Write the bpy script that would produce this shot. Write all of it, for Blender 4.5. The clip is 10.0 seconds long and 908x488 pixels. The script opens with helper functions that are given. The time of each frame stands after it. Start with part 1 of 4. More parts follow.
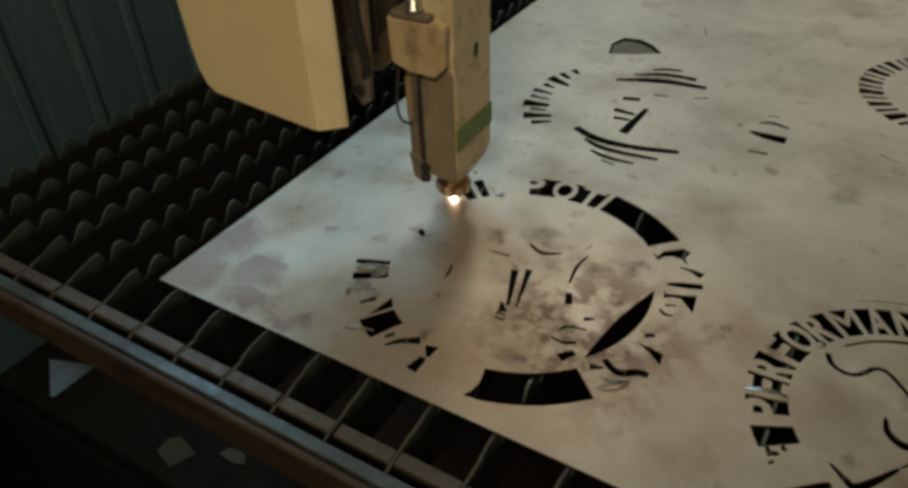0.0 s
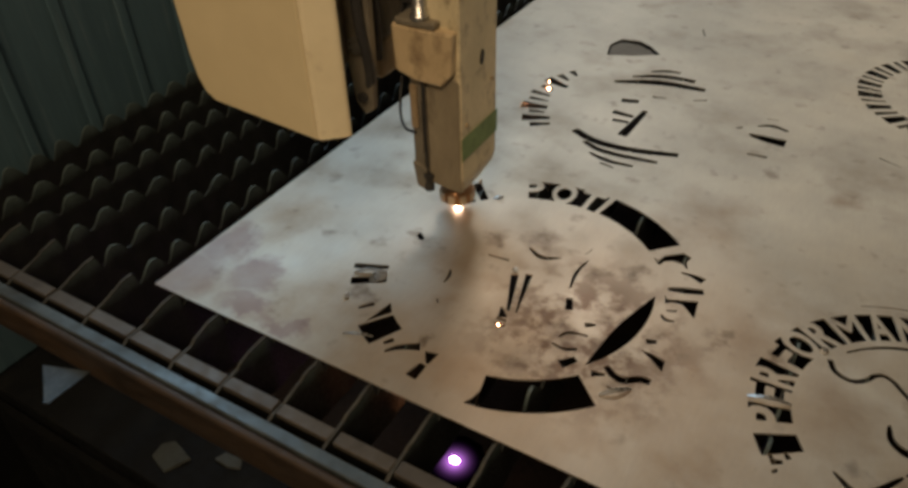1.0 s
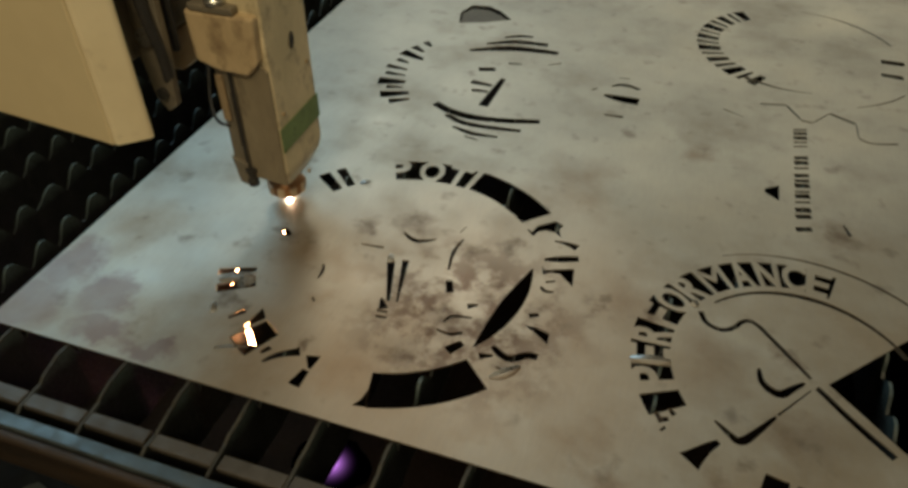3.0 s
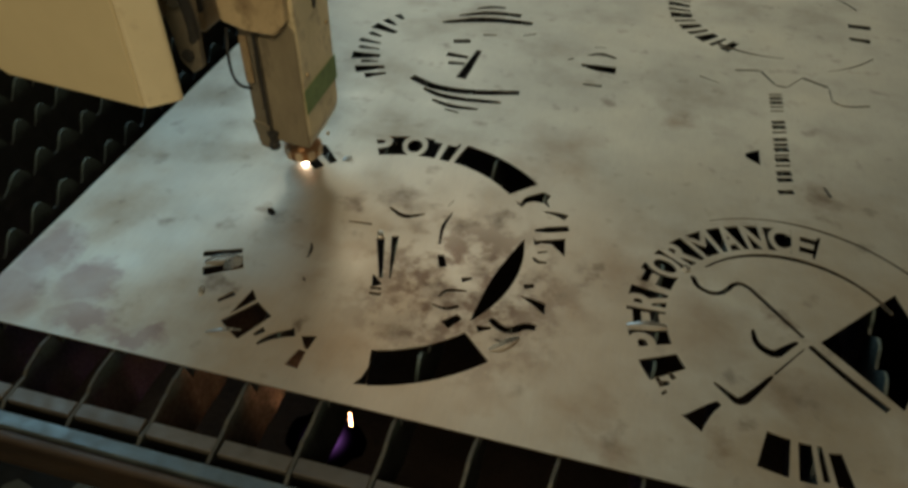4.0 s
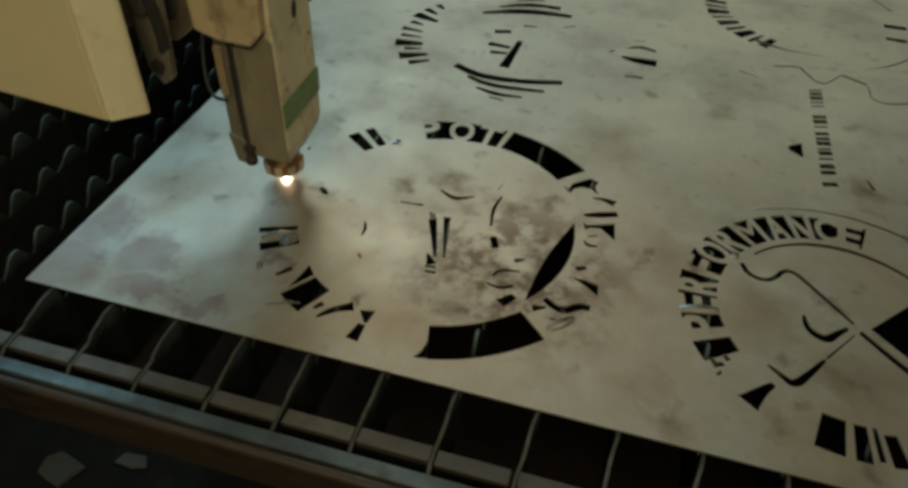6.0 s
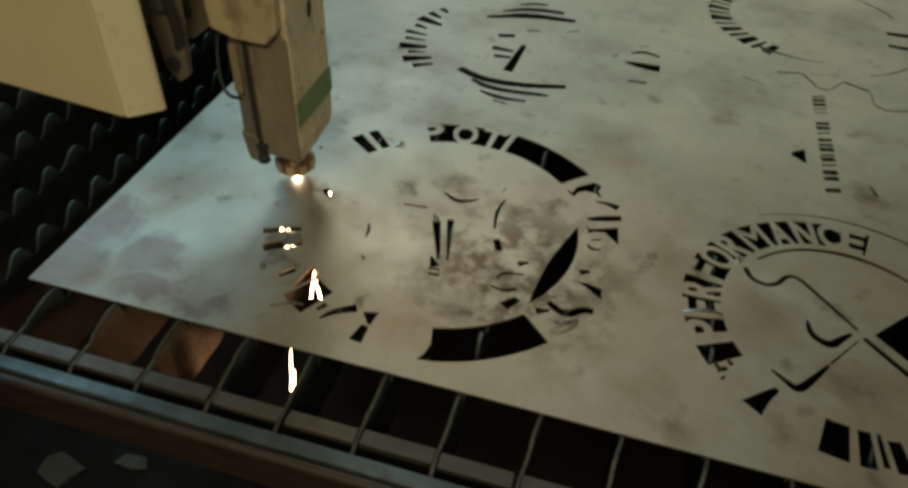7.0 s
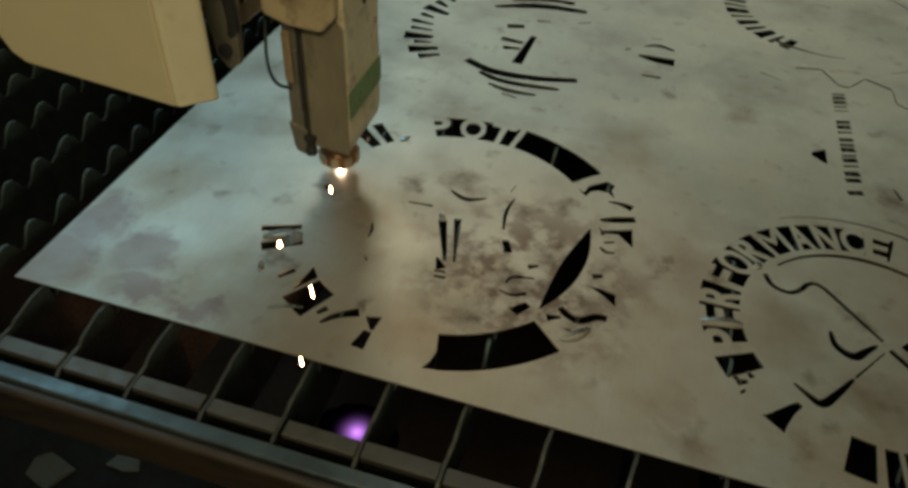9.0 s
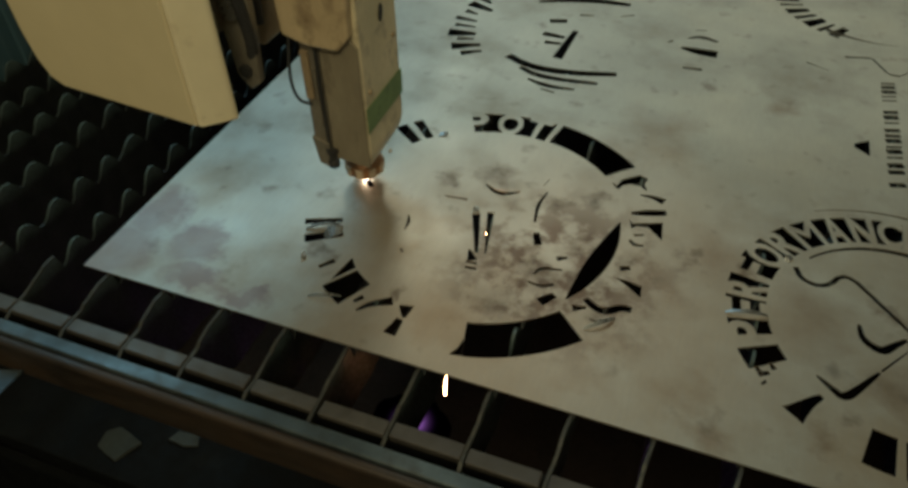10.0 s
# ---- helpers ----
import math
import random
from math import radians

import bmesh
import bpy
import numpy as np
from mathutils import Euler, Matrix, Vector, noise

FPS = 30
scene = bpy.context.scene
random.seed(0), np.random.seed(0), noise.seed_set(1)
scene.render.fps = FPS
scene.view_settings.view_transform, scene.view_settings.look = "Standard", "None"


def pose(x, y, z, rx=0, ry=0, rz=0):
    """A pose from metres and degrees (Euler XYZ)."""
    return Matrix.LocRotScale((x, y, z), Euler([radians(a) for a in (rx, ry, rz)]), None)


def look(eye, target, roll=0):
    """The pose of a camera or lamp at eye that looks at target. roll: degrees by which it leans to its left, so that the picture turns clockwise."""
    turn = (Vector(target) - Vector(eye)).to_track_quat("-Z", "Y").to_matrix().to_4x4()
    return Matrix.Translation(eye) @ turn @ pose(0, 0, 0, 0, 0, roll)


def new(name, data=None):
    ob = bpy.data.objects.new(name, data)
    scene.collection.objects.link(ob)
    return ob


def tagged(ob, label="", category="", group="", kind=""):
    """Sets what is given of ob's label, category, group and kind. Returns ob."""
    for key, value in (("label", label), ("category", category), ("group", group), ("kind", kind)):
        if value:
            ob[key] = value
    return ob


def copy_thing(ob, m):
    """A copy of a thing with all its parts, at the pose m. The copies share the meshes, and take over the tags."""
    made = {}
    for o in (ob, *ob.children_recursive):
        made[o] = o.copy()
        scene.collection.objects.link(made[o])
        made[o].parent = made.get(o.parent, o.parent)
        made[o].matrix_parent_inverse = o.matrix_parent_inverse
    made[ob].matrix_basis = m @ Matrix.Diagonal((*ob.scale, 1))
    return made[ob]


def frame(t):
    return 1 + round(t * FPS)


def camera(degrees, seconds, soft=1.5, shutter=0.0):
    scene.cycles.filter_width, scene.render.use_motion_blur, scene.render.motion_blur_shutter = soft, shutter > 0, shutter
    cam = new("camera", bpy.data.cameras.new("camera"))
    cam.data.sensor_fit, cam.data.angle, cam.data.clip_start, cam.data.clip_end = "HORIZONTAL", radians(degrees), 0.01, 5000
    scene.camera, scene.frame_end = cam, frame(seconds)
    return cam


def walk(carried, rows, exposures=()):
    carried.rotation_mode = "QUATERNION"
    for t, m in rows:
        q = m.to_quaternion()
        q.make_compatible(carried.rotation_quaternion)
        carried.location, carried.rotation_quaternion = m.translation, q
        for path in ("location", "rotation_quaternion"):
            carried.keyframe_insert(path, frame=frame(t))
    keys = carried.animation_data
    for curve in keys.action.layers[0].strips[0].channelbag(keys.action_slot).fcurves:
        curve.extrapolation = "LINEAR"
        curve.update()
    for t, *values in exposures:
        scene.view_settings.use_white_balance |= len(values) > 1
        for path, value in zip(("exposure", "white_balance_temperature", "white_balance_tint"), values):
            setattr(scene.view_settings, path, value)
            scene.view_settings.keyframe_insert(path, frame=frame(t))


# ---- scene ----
cam = camera(63.72, 10.0, soft=3.3, shutter=0.0)
PATH = [
    (0.0, 0.5834, -0.3389, 0.4998, 51.87, 1.75, 30.65),
    (0.5, 0.5734, -0.3356, 0.5031, 51.92, 1.72, 30.52),
    (1.0, 0.5727, -0.3334, 0.5009, 51.69, 1.37, 30.27),
    (1.5, 0.5834, -0.3263, 0.5015, 51.50, 0.89, 29.18),
    (2.0, 0.5851, -0.3214, 0.5017, 51.16, 0.33, 25.31),
    (2.5, 0.5768, -0.3074, 0.5055, 51.17, 0.29, 20.41),
    (3.0, 0.5576, -0.3045, 0.5000, 49.00, -0.31, 18.66),
    (4.5, 0.5091, -0.3233, 0.4858, 47.13, -0.93, 14.08),
    (5.0, 0.4888, -0.3402, 0.4805, 46.82, -1.20, 15.52),
    (5.5, 0.4847, -0.3442, 0.4821, 47.10, -1.61, 15.99),
    (7.0, 0.4805, -0.3470, 0.4793, 47.85, -2.30, 16.20),
    (7.5, 0.4734, -0.3487, 0.4773, 47.83, -2.65, 17.12),
    (8.0, 0.4647, -0.3357, 0.4713, 47.48, -2.99, 16.75),
    (8.5, 0.4626, -0.3260, 0.4678, 47.02, -2.83, 16.36),
    (9.0, 0.4655, -0.3198, 0.4664, 46.98, -2.89, 16.67),
    (9.5, 0.4697, -0.3179, 0.4721, 47.29, -2.52, 17.41),
    (9.8, 0.4890, -0.3220, 0.4840, 47.30, -0.44, 19.10),
    (10.0, 0.5015, -0.3283, 0.4890, 46.09, 0.57, 20.52),
]
walk(cam, [(t, pose(x, y, z, rx, ry, rz)) for t, x, y, z, rx, ry, rz in PATH],
     exposures=[(0.0, -0.10, 6850, 11), (0.4, 0.04, 6900, 14), (1.0, 0.10, 7150, 22), (2.0, 0.06, 7150, 17), (2.5, 0.03, 7050, 11), (3.2, 0.0, 6900, 8), (4.5, -0.15, 6650, 2), (7.0, -0.13, 6350, -3), (10.0, -0.18, 6350, -3)])

# ---- light: unseen area lamps, added for the cool and warm sides of the sheet ----
scene.view_settings.exposure = 0.0
world = bpy.data.worlds.new("world")
scene.world = world
world.use_nodes = True
world.node_tree.nodes["Background"].inputs[0].default_value = (0.50, 0.58, 0.62, 1)
world.node_tree.nodes["Background"].inputs[1].default_value = 0.15


def area(name, m, sx, sy, power, col):
    d = bpy.data.lights.new(name, "AREA")
    d.shape, d.size, d.size_y, d.energy, d.color = "RECTANGLE", sx, sy, power, col
    ob = new(name, d)
    ob.matrix_world = m
    return ob


# cool from the left, warm from the front, two more for sheen
area("skylight", look((-2.3, 2.0, 3.12), (-2.0, 1.9, 0)), 2.5, 3.6, 98, (0.44, 0.76, 1.0))
area("overhead_fill", look((0.9, -2.0, 2.75), (0.3, 0.2, 0.1)), 1.0, 1.4, 62, (1.0, 0.82, 0.53))
area("overhead_fill", look((-0.75, 3.2, 3.05), (0.3, 0.2, 0)), 0.7, 1.0, 42, (0.95, 0.97, 0.88))
area("far_fill", look((1.1, 3.92, 1.6), (0.8, 0.5, 0.2)), 1.9, 1.1, 11, (1.0, 0.87, 0.60))


# ---- materials ----
def nodes_of(name):
    m = bpy.data.materials.new(name)
    m.use_nodes = True
    return m, m.node_tree, m.node_tree.nodes["Principled BSDF"]


def add(nt, kind, **props):
    n = nt.nodes.new(kind)
    for k, v in props.items():
        if k == "operation":
            n.operation = v
        elif k == "blend":
            n.data_type, n.blend_type = "RGBA", v
        elif k in n.inputs:
            n.inputs[k].default_value = v
    return n


def noise_at(nt, scale, detail=4.0, rough=0.6, stretch=(1, 1, 1), seed=0.0):
    tc = add(nt, "ShaderNodeTexCoord")
    mp = add(nt, "ShaderNodeMapping")
    mp.inputs["Scale"].default_value = stretch
    mp.inputs["Location"].default_value = (seed, seed * 0.7, seed * 0.3)
    n = add(nt, "ShaderNodeTexNoise")
    n.inputs["Scale"].default_value, n.inputs["Detail"].default_value, n.inputs["Roughness"].default_value = scale, detail, rough
    nt.links.new(tc.outputs["Object"], mp.inputs["Vector"])
    nt.links.new(mp.outputs["Vector"], n.inputs["Vector"])
    return n


def ramp(nt, src, lo, hi, a=0.0, b=1.0):
    n = add(nt, "ShaderNodeMapRange")
    n.inputs["From Min"].default_value, n.inputs["From Max"].default_value = lo, hi
    n.inputs["To Min"].default_value, n.inputs["To Max"].default_value = a, b
    nt.links.new(src, n.inputs["Value"])
    return n.outputs["Result"]


def mixed(nt, fac, a, b, mode="MIX"):
    n = add(nt, "ShaderNodeMix", blend=mode)
    if isinstance(fac, float):
        n.inputs[0].default_value = fac
    else:
        nt.links.new(fac, n.inputs[0])
    for sock, v in ((n.inputs[6], a), (n.inputs[7], b)):
        if isinstance(v, tuple):
            sock.default_value = (*v, 1)
        else:
            nt.links.new(v, sock)
    return n.outputs[2]


def bumped(nt, bsdf, src, strength, dist=0.001):
    b = add(nt, "ShaderNodeBump")
    b.inputs["Strength"].default_value, b.inputs["Distance"].default_value = strength, dist
    nt.links.new(src, b.inputs["Height"])
    nt.links.new(b.outputs["Normal"], bsdf.inputs["Normal"])


def worn(name, base, other, stain, scale=12.0, rough=(0.4, 0.7), metal=0.0, stretch=(1, 1, 1), amount=0.5, relief=0.3, seed=0.0, varied=0.0, fine=0.35, shine=0.5):
    """Paint or metal in two tones with stains, wear and fine relief."""
    m, nt, bsdf = nodes_of(name)
    big, small, dirt = (noise_at(nt, scale * k, 5, 0.6, stretch, seed + k) for k in (1.0, 7.0, 2.6))
    col = mixed(nt, ramp(nt, big.outputs["Fac"], 0.35, 0.65), base, other)
    col = mixed(nt, ramp(nt, dirt.outputs["Fac"], 0.66 - 0.2 * amount, 0.78, 0.0, min(1.0, 0.4 + amount)), col, stain)
    col = mixed(nt, ramp(nt, small.outputs["Fac"], 0.3, 0.7, 0.0, fine), col, tuple(c * 0.55 for c in base))
    if varied:
        oi = add(nt, "ShaderNodeObjectInfo")
        col = mixed(nt, ramp(nt, oi.outputs["Random"], 0, 1, 0.0, varied), col, tuple(c * 0.4 for c in base))
    nt.links.new(col, bsdf.inputs["Base Color"])
    nt.links.new(ramp(nt, small.outputs["Fac"], 0.3, 0.7, *rough), bsdf.inputs["Roughness"])
    bsdf.inputs["Metallic"].default_value = metal
    bsdf.inputs["Specular IOR Level"].default_value = shine
    bumped(nt, bsdf, small.outputs["Fac"], relief)
    return m


def sheet_steel():
    """Oily cold-rolled sheet: grey, with brown soot smears, red-violet rust near one corner, scratches, and light
    falloff painted at lower right.
    """
    m, nt, bsdf = nodes_of("sheet_steel")
    tone = noise_at(nt, 4.0, 5, 0.6, seed=2.3)
    soot = noise_at(nt, 10.0, 6, 0.58, seed=5.1)
    spot = noise_at(nt, 34.0, 4, 0.55, seed=9.7)
    grain = noise_at(nt, 420.0, 2, 0.5, (1, 0.12, 1), seed=1.2)
    rust = noise_at(nt, 14.0, 4, 0.6, seed=7.7)
    tc = add(nt, "ShaderNodeTexCoord")

    def near(c, r0, r1):
        d = add(nt, "ShaderNodeVectorMath", operation="DISTANCE")
        nt.links.new(tc.outputs["Object"], d.inputs[0])
        d.inputs[1].default_value = (*c, 0)
        return ramp(nt, d.outputs["Value"], r0, r1, 1.0, 0.0)

    def times(a, b):
        n = add(nt, "ShaderNodeMath", operation="MULTIPLY")
        nt.links.new(a, n.inputs[0])
        nt.links.new(b, n.inputs[1])
        return n.outputs[0]

    col = mixed(nt, ramp(nt, tone.outputs["Fac"], 0.35, 0.65), (0.44, 0.425, 0.37), (0.33, 0.32, 0.28))
    # even, faint smears of soot and oil everywhere, then the single stains
    smear = ramp(nt, soot.outputs["Fac"], 0.50, 0.72, 0.0, 0.42)
    col = mixed(nt, smear, col, (0.205, 0.145, 0.085))
    wobble = noise_at(nt, 26.0, 4, 0.62, seed=3.3)
    away = add(nt, "ShaderNodeVectorMath", operation="SUBTRACT")
    nt.links.new(wobble.outputs["Color"], away.inputs[0])
    away.inputs[1].default_value = (0.5, 0.5, 0.5)
    warp = add(nt, "ShaderNodeVectorMath", operation="MULTIPLY_ADD")
    nt.links.new(away.outputs[0], warp.inputs[0])
    warp.inputs[1].default_value = (0.075, 0.075, 0)
    nt.links.new(tc.outputs["Object"], warp.inputs[2])

    def stains(places, soft):
        """How stained the sheet is, from spots of (x, y, half width, half depth) with uneven edges."""
        total = None
        for x, y, w, d in places:
            w, d = w * 1.25, d * 1.25
            q = add(nt, "ShaderNodeVectorMath", operation="MULTIPLY_ADD")
            nt.links.new(warp.outputs[0], q.inputs[0])
            q.inputs[1].default_value, q.inputs[2].default_value = (1 / w, 1 / d, 0), (-x / w, -y / d, 0)
            r = add(nt, "ShaderNodeVectorMath", operation="LENGTH")
            nt.links.new(q.outputs[0], r.inputs[0])
            one = ramp(nt, r.outputs["Value"], 1.0, soft, 0.0, 1.0)
            if total is not None:
                both = add(nt, "ShaderNodeMath", operation="MAXIMUM")
                nt.links.new(total, both.inputs[0])
                nt.links.new(one, both.inputs[1])
                one = both.outputs[0]
            total = one
        return total

    oil = (
        (0.476, 0.384, 0.051, 0.060), (0.605, 0.499, 0.020, 0.022), (0.250, 0.176, 0.064, 0.024), (0.283, 0.120, 0.014, 0.018), (0.554, 0.206, 0.040, 0.050), (0.539, 0.050, 0.022, 0.018),
        (0.571, 0.019, 0.021, 0.019), (0.468, 0.034, 0.026, 0.013), (0.640, 0.162, 0.037, 0.045), (0.713, 0.110, 0.030, 0.026), (0.646, 0.045, 0.016, 0.011), (0.510, 0.159, 0.033, 0.038),
        (0.370, 0.139, 0.038, 0.031), (0.495, 0.075, 0.045, 0.017), (0.343, 0.047, 0.025, 0.026),
    )
    black = (
        (0.711, 0.184, 0.011, 0.011), (0.673, 0.067, 0.008, 0.008), (0.204, 0.200, 0.013, 0.014), (0.280, 0.241, 0.014, 0.016), (0.328, 0.267, 0.021, 0.021), (0.428, 0.183, 0.023, 0.020),
        (0.383, 0.089, 0.031, 0.018), (0.410, 0.135, 0.020, 0.020), (0.433, 0.264, 0.012, 0.012), (0.475, 0.168, 0.012, 0.014), (0.760, 0.386, 0.019, 0.025), (0.442, 0.138, 0.014, 0.017),
        (0.292, 0.067, 0.010, 0.013), (0.200, 0.093, 0.012, 0.014), (0.392, 0.236, 0.012, 0.013), (0.582, 0.202, 0.009, 0.011), (0.538, 0.205, 0.009, 0.008),
    )
    violet = (
        (0.022, 0.088, 0.031, 0.035), (0.016, 0.030, 0.040, 0.037), (0.105, 0.021, 0.031, 0.016), (0.161, 0.015, 0.028, 0.013), (0.081, 0.062, 0.026, 0.026),
    )
    breakup = ramp(nt, rust.outputs["Fac"], 0.30, 0.60, 0.35, 1.0)
    # brown oil patches, deepened to paint the light's falloff towards this side
    oily = noise_at(nt, 9.0, 5, 0.6, seed=4.2)
    brown = times(ramp(nt, oily.outputs["Fac"], 0.34, 0.64, 0.25, 0.80), near((0.76, 0.06), 0.08, 0.46))
    col = mixed(nt, brown, col, (0.215, 0.150, 0.078))
    col = mixed(nt, times(times(stains(oil, 0.1), breakup), ramp(nt, tone.outputs["Fac"], 0, 1, 0.72, 0.72)), col, (0.16, 0.100, 0.055))
    warm = times(ramp(nt, tone.outputs["Fac"], 0.30, 0.65, 0.40, 0.80), near((0.40, 0.14), 0.10, 0.26))
    col = mixed(nt, warm, col, (0.46, 0.345, 0.245))
    patch = noise_at(nt, 40.0, 4, 0.6, seed=8.3)
    heavy = times(ramp(nt, patch.outputs["Fac"], 0.45, 0.58, 0.0, 0.85), near((0.42, 0.15), 0.05, 0.13))
    col = mixed(nt, heavy, col, (0.125, 0.066, 0.036))
    col = mixed(nt, times(stains(black, 0.2), ramp(nt, patch.outputs["Fac"], 0.30, 0.55, 0.25, 0.75)), col, (0.105, 0.064, 0.036))
    col = mixed(nt, ramp(nt, spot.outputs["Fac"], 0.60, 0.76, 0.0, 0.55), col, (0.10, 0.072, 0.052))
    col = mixed(nt, times(stains(violet, 0.55), ramp(nt, rust.outputs["Fac"], 0.25, 0.65, 0.38, 0.75)), col, (0.20, 0.135, 0.135))
    col = mixed(nt, ramp(nt, grain.outputs["Fac"], 0.35, 0.65, 0.0, 0.10), col, (0.2, 0.2, 0.2))
    nt.links.new(col, bsdf.inputs["Base Color"])
    bsdf.inputs["Metallic"].default_value = 0.62
    nt.links.new(ramp(nt, soot.outputs["Fac"], 0.35, 0.7, 0.46, 0.68), bsdf.inputs["Roughness"])
    bumped(nt, bsdf, tone.outputs["Fac"], 0.12, 0.004)
    return m


def glow(name, col, strength):
    m = bpy.data.materials.new(name)
    m.use_nodes = True
    nt = m.node_tree
    e = nt.nodes.new("ShaderNodeEmission")
    e.inputs[0].default_value, e.inputs[1].default_value = (*col, 1), strength
    nt.links.new(e.outputs[0], nt.nodes["Material Output"].inputs["Surface"])
    return m


SHEET = sheet_steel()
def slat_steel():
    """Slat steel: soot and painted shade below, worn dusty tips paler as lit from above."""
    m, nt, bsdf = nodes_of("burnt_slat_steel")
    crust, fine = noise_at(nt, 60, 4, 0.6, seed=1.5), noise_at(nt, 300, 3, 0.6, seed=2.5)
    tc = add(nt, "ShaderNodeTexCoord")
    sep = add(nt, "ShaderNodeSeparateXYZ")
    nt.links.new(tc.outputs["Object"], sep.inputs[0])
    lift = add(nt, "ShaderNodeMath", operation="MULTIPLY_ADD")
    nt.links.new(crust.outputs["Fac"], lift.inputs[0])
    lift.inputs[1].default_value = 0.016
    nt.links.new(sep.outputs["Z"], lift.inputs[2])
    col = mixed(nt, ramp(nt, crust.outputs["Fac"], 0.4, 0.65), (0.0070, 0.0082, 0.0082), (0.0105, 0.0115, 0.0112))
    # tips by height: worn scale, plus the cool light on the teeth
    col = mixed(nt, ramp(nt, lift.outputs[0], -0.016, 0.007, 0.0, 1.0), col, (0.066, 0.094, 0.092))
    col = mixed(nt, ramp(nt, fine.outputs["Fac"], 0.45, 0.75, 0.0, 0.4), col, (0.018, 0.018, 0.016))
    nt.links.new(col, bsdf.inputs["Base Color"])
    bsdf.inputs["Metallic"].default_value = 0.0
    nt.links.new(ramp(nt, fine.outputs["Fac"], 0.35, 0.7, 0.38, 0.75), bsdf.inputs["Roughness"])
    bsdf.inputs["Specular IOR Level"].default_value = 0.35
    bumped(nt, bsdf, crust.outputs["Fac"], 0.6)
    return m


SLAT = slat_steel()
# paler than the slat steel: light on the top edge put into colour
SLATEDGE = worn("lit_slat_edge", (0.060, 0.060, 0.050), (0.030, 0.029, 0.024), (0.025, 0.02, 0.017), 40, (0.5, 0.7), 0.2, seed=33)
RACK = worn("rack_steel", (0.105, 0.092, 0.076), (0.066, 0.056, 0.046), (0.040, 0.031, 0.025), 10, (0.4, 0.65), 0.4, varied=0.3, seed=3)
RAILTOP = worn("worn_rail_steel", (0.130, 0.160, 0.168), (0.036, 0.042, 0.042), (0.040, 0.027, 0.017), 11, (0.3, 0.55), 0.5, (1, 1, 1), 0.8, seed=4)
RUST = worn("rusty_painted_steel", (0.050, 0.030, 0.016), (0.018, 0.014, 0.011), (0.010, 0.009, 0.008), 5, (0.45, 0.7), 0.1, (1, 1, 2.5), 0.95, seed=6)
PANEL = worn("blue_grey_panel_paint", (0.066, 0.124, 0.150), (0.046, 0.090, 0.112), (0.14, 0.19, 0.21), 7, (0.4, 0.6), 0.1, (1, 6, 0.35), 0.45, 0.1, seed=8)
# near-black: the shade under and between parts is put into this colour
BLACK = worn("shade_black_steel", (0.0045, 0.0052, 0.0054), (0.0030, 0.0034, 0.0036), (0.009, 0.010, 0.009), 8, (0.5, 0.8), 0.0, seed=9, shine=0.15)
CREAM = worn("cream_paint", (0.72, 0.61, 0.39), (0.63, 0.53, 0.33), (0.46, 0.35, 0.2), 5, (0.28, 0.42), 0.0, (1, 1, 1), 0.12, 0.02, seed=11, fine=0.06)
# paler copy of the cream paint for the side that catches the light
CREAMEDGE = worn("lit_cream_paint", (0.82, 0.72, 0.50), (0.74, 0.64, 0.43), (0.42, 0.32, 0.2), 12, (0.3, 0.45), 0.0, (1, 1, 1), 0.3, 0.03, seed=12, fine=0.08)
HEADTAN = worn("sooty_tan_enamel", (0.72, 0.62, 0.42), (0.60, 0.52, 0.34), (0.17, 0.12, 0.07), 22, (0.32, 0.5), 0.05, (1, 1, 0.8), 0.75, 0.06, seed=13, fine=0.15)
BRASS = worn("tarnished_bronze", (0.48, 0.36, 0.225), (0.37, 0.275, 0.165), (0.09, 0.06, 0.04), 24, (0.32, 0.5), 0.35, (1, 1, 0.8), 0.6, 0.1, seed=14, fine=0.2)
BLOCKTAN = worn("stained_tan_enamel", (0.60, 0.47, 0.29), (0.46, 0.35, 0.21), (0.15, 0.095, 0.055), 20, (0.35, 0.5), 0.05, (1, 1, 0.6), 0.75, 0.06, seed=24, fine=0.18)
DULL = worn("dull_grey_brown_steel", (0.27, 0.24, 0.185), (0.19, 0.165, 0.125), (0.06, 0.05, 0.04), 26, (0.4, 0.6), 0.4, (1, 1, 0.5), 0.5, 0.15, seed=15)
COPPER = worn("hot_copper", (0.50, 0.27, 0.14), (0.40, 0.21, 0.11), (0.14, 0.08, 0.05), 60, (0.25, 0.4), 0.8, seed=16)
CERAMIC = worn("sooty_ceramic", (0.70, 0.56, 0.40), (0.6, 0.45, 0.3), (0.25, 0.15, 0.1), 50, (0.4, 0.55), 0.0, seed=17)
GREEN = worn("green_tape", (0.20, 0.30, 0.12), (0.15, 0.23, 0.09), (0.05, 0.07, 0.03), 30, (0.45, 0.6), seed=18)
CHROME = worn("zinc_bolt", (0.55, 0.55, 0.53), (0.42, 0.42, 0.4), (0.2, 0.18, 0.15), 40, (0.22, 0.38), 0.9, seed=19)
RUBBER = worn("black_rubber", (0.02, 0.02, 0.02), (0.03, 0.028, 0.026), (0.06, 0.05, 0.04), 20, (0.5, 0.7), seed=20)
SCRAP = worn("bright_scrap_steel", (0.26, 0.29, 0.29), (0.18, 0.2, 0.2), (0.1, 0.09, 0.08), 16, (0.3, 0.5), 0.5, seed=21)
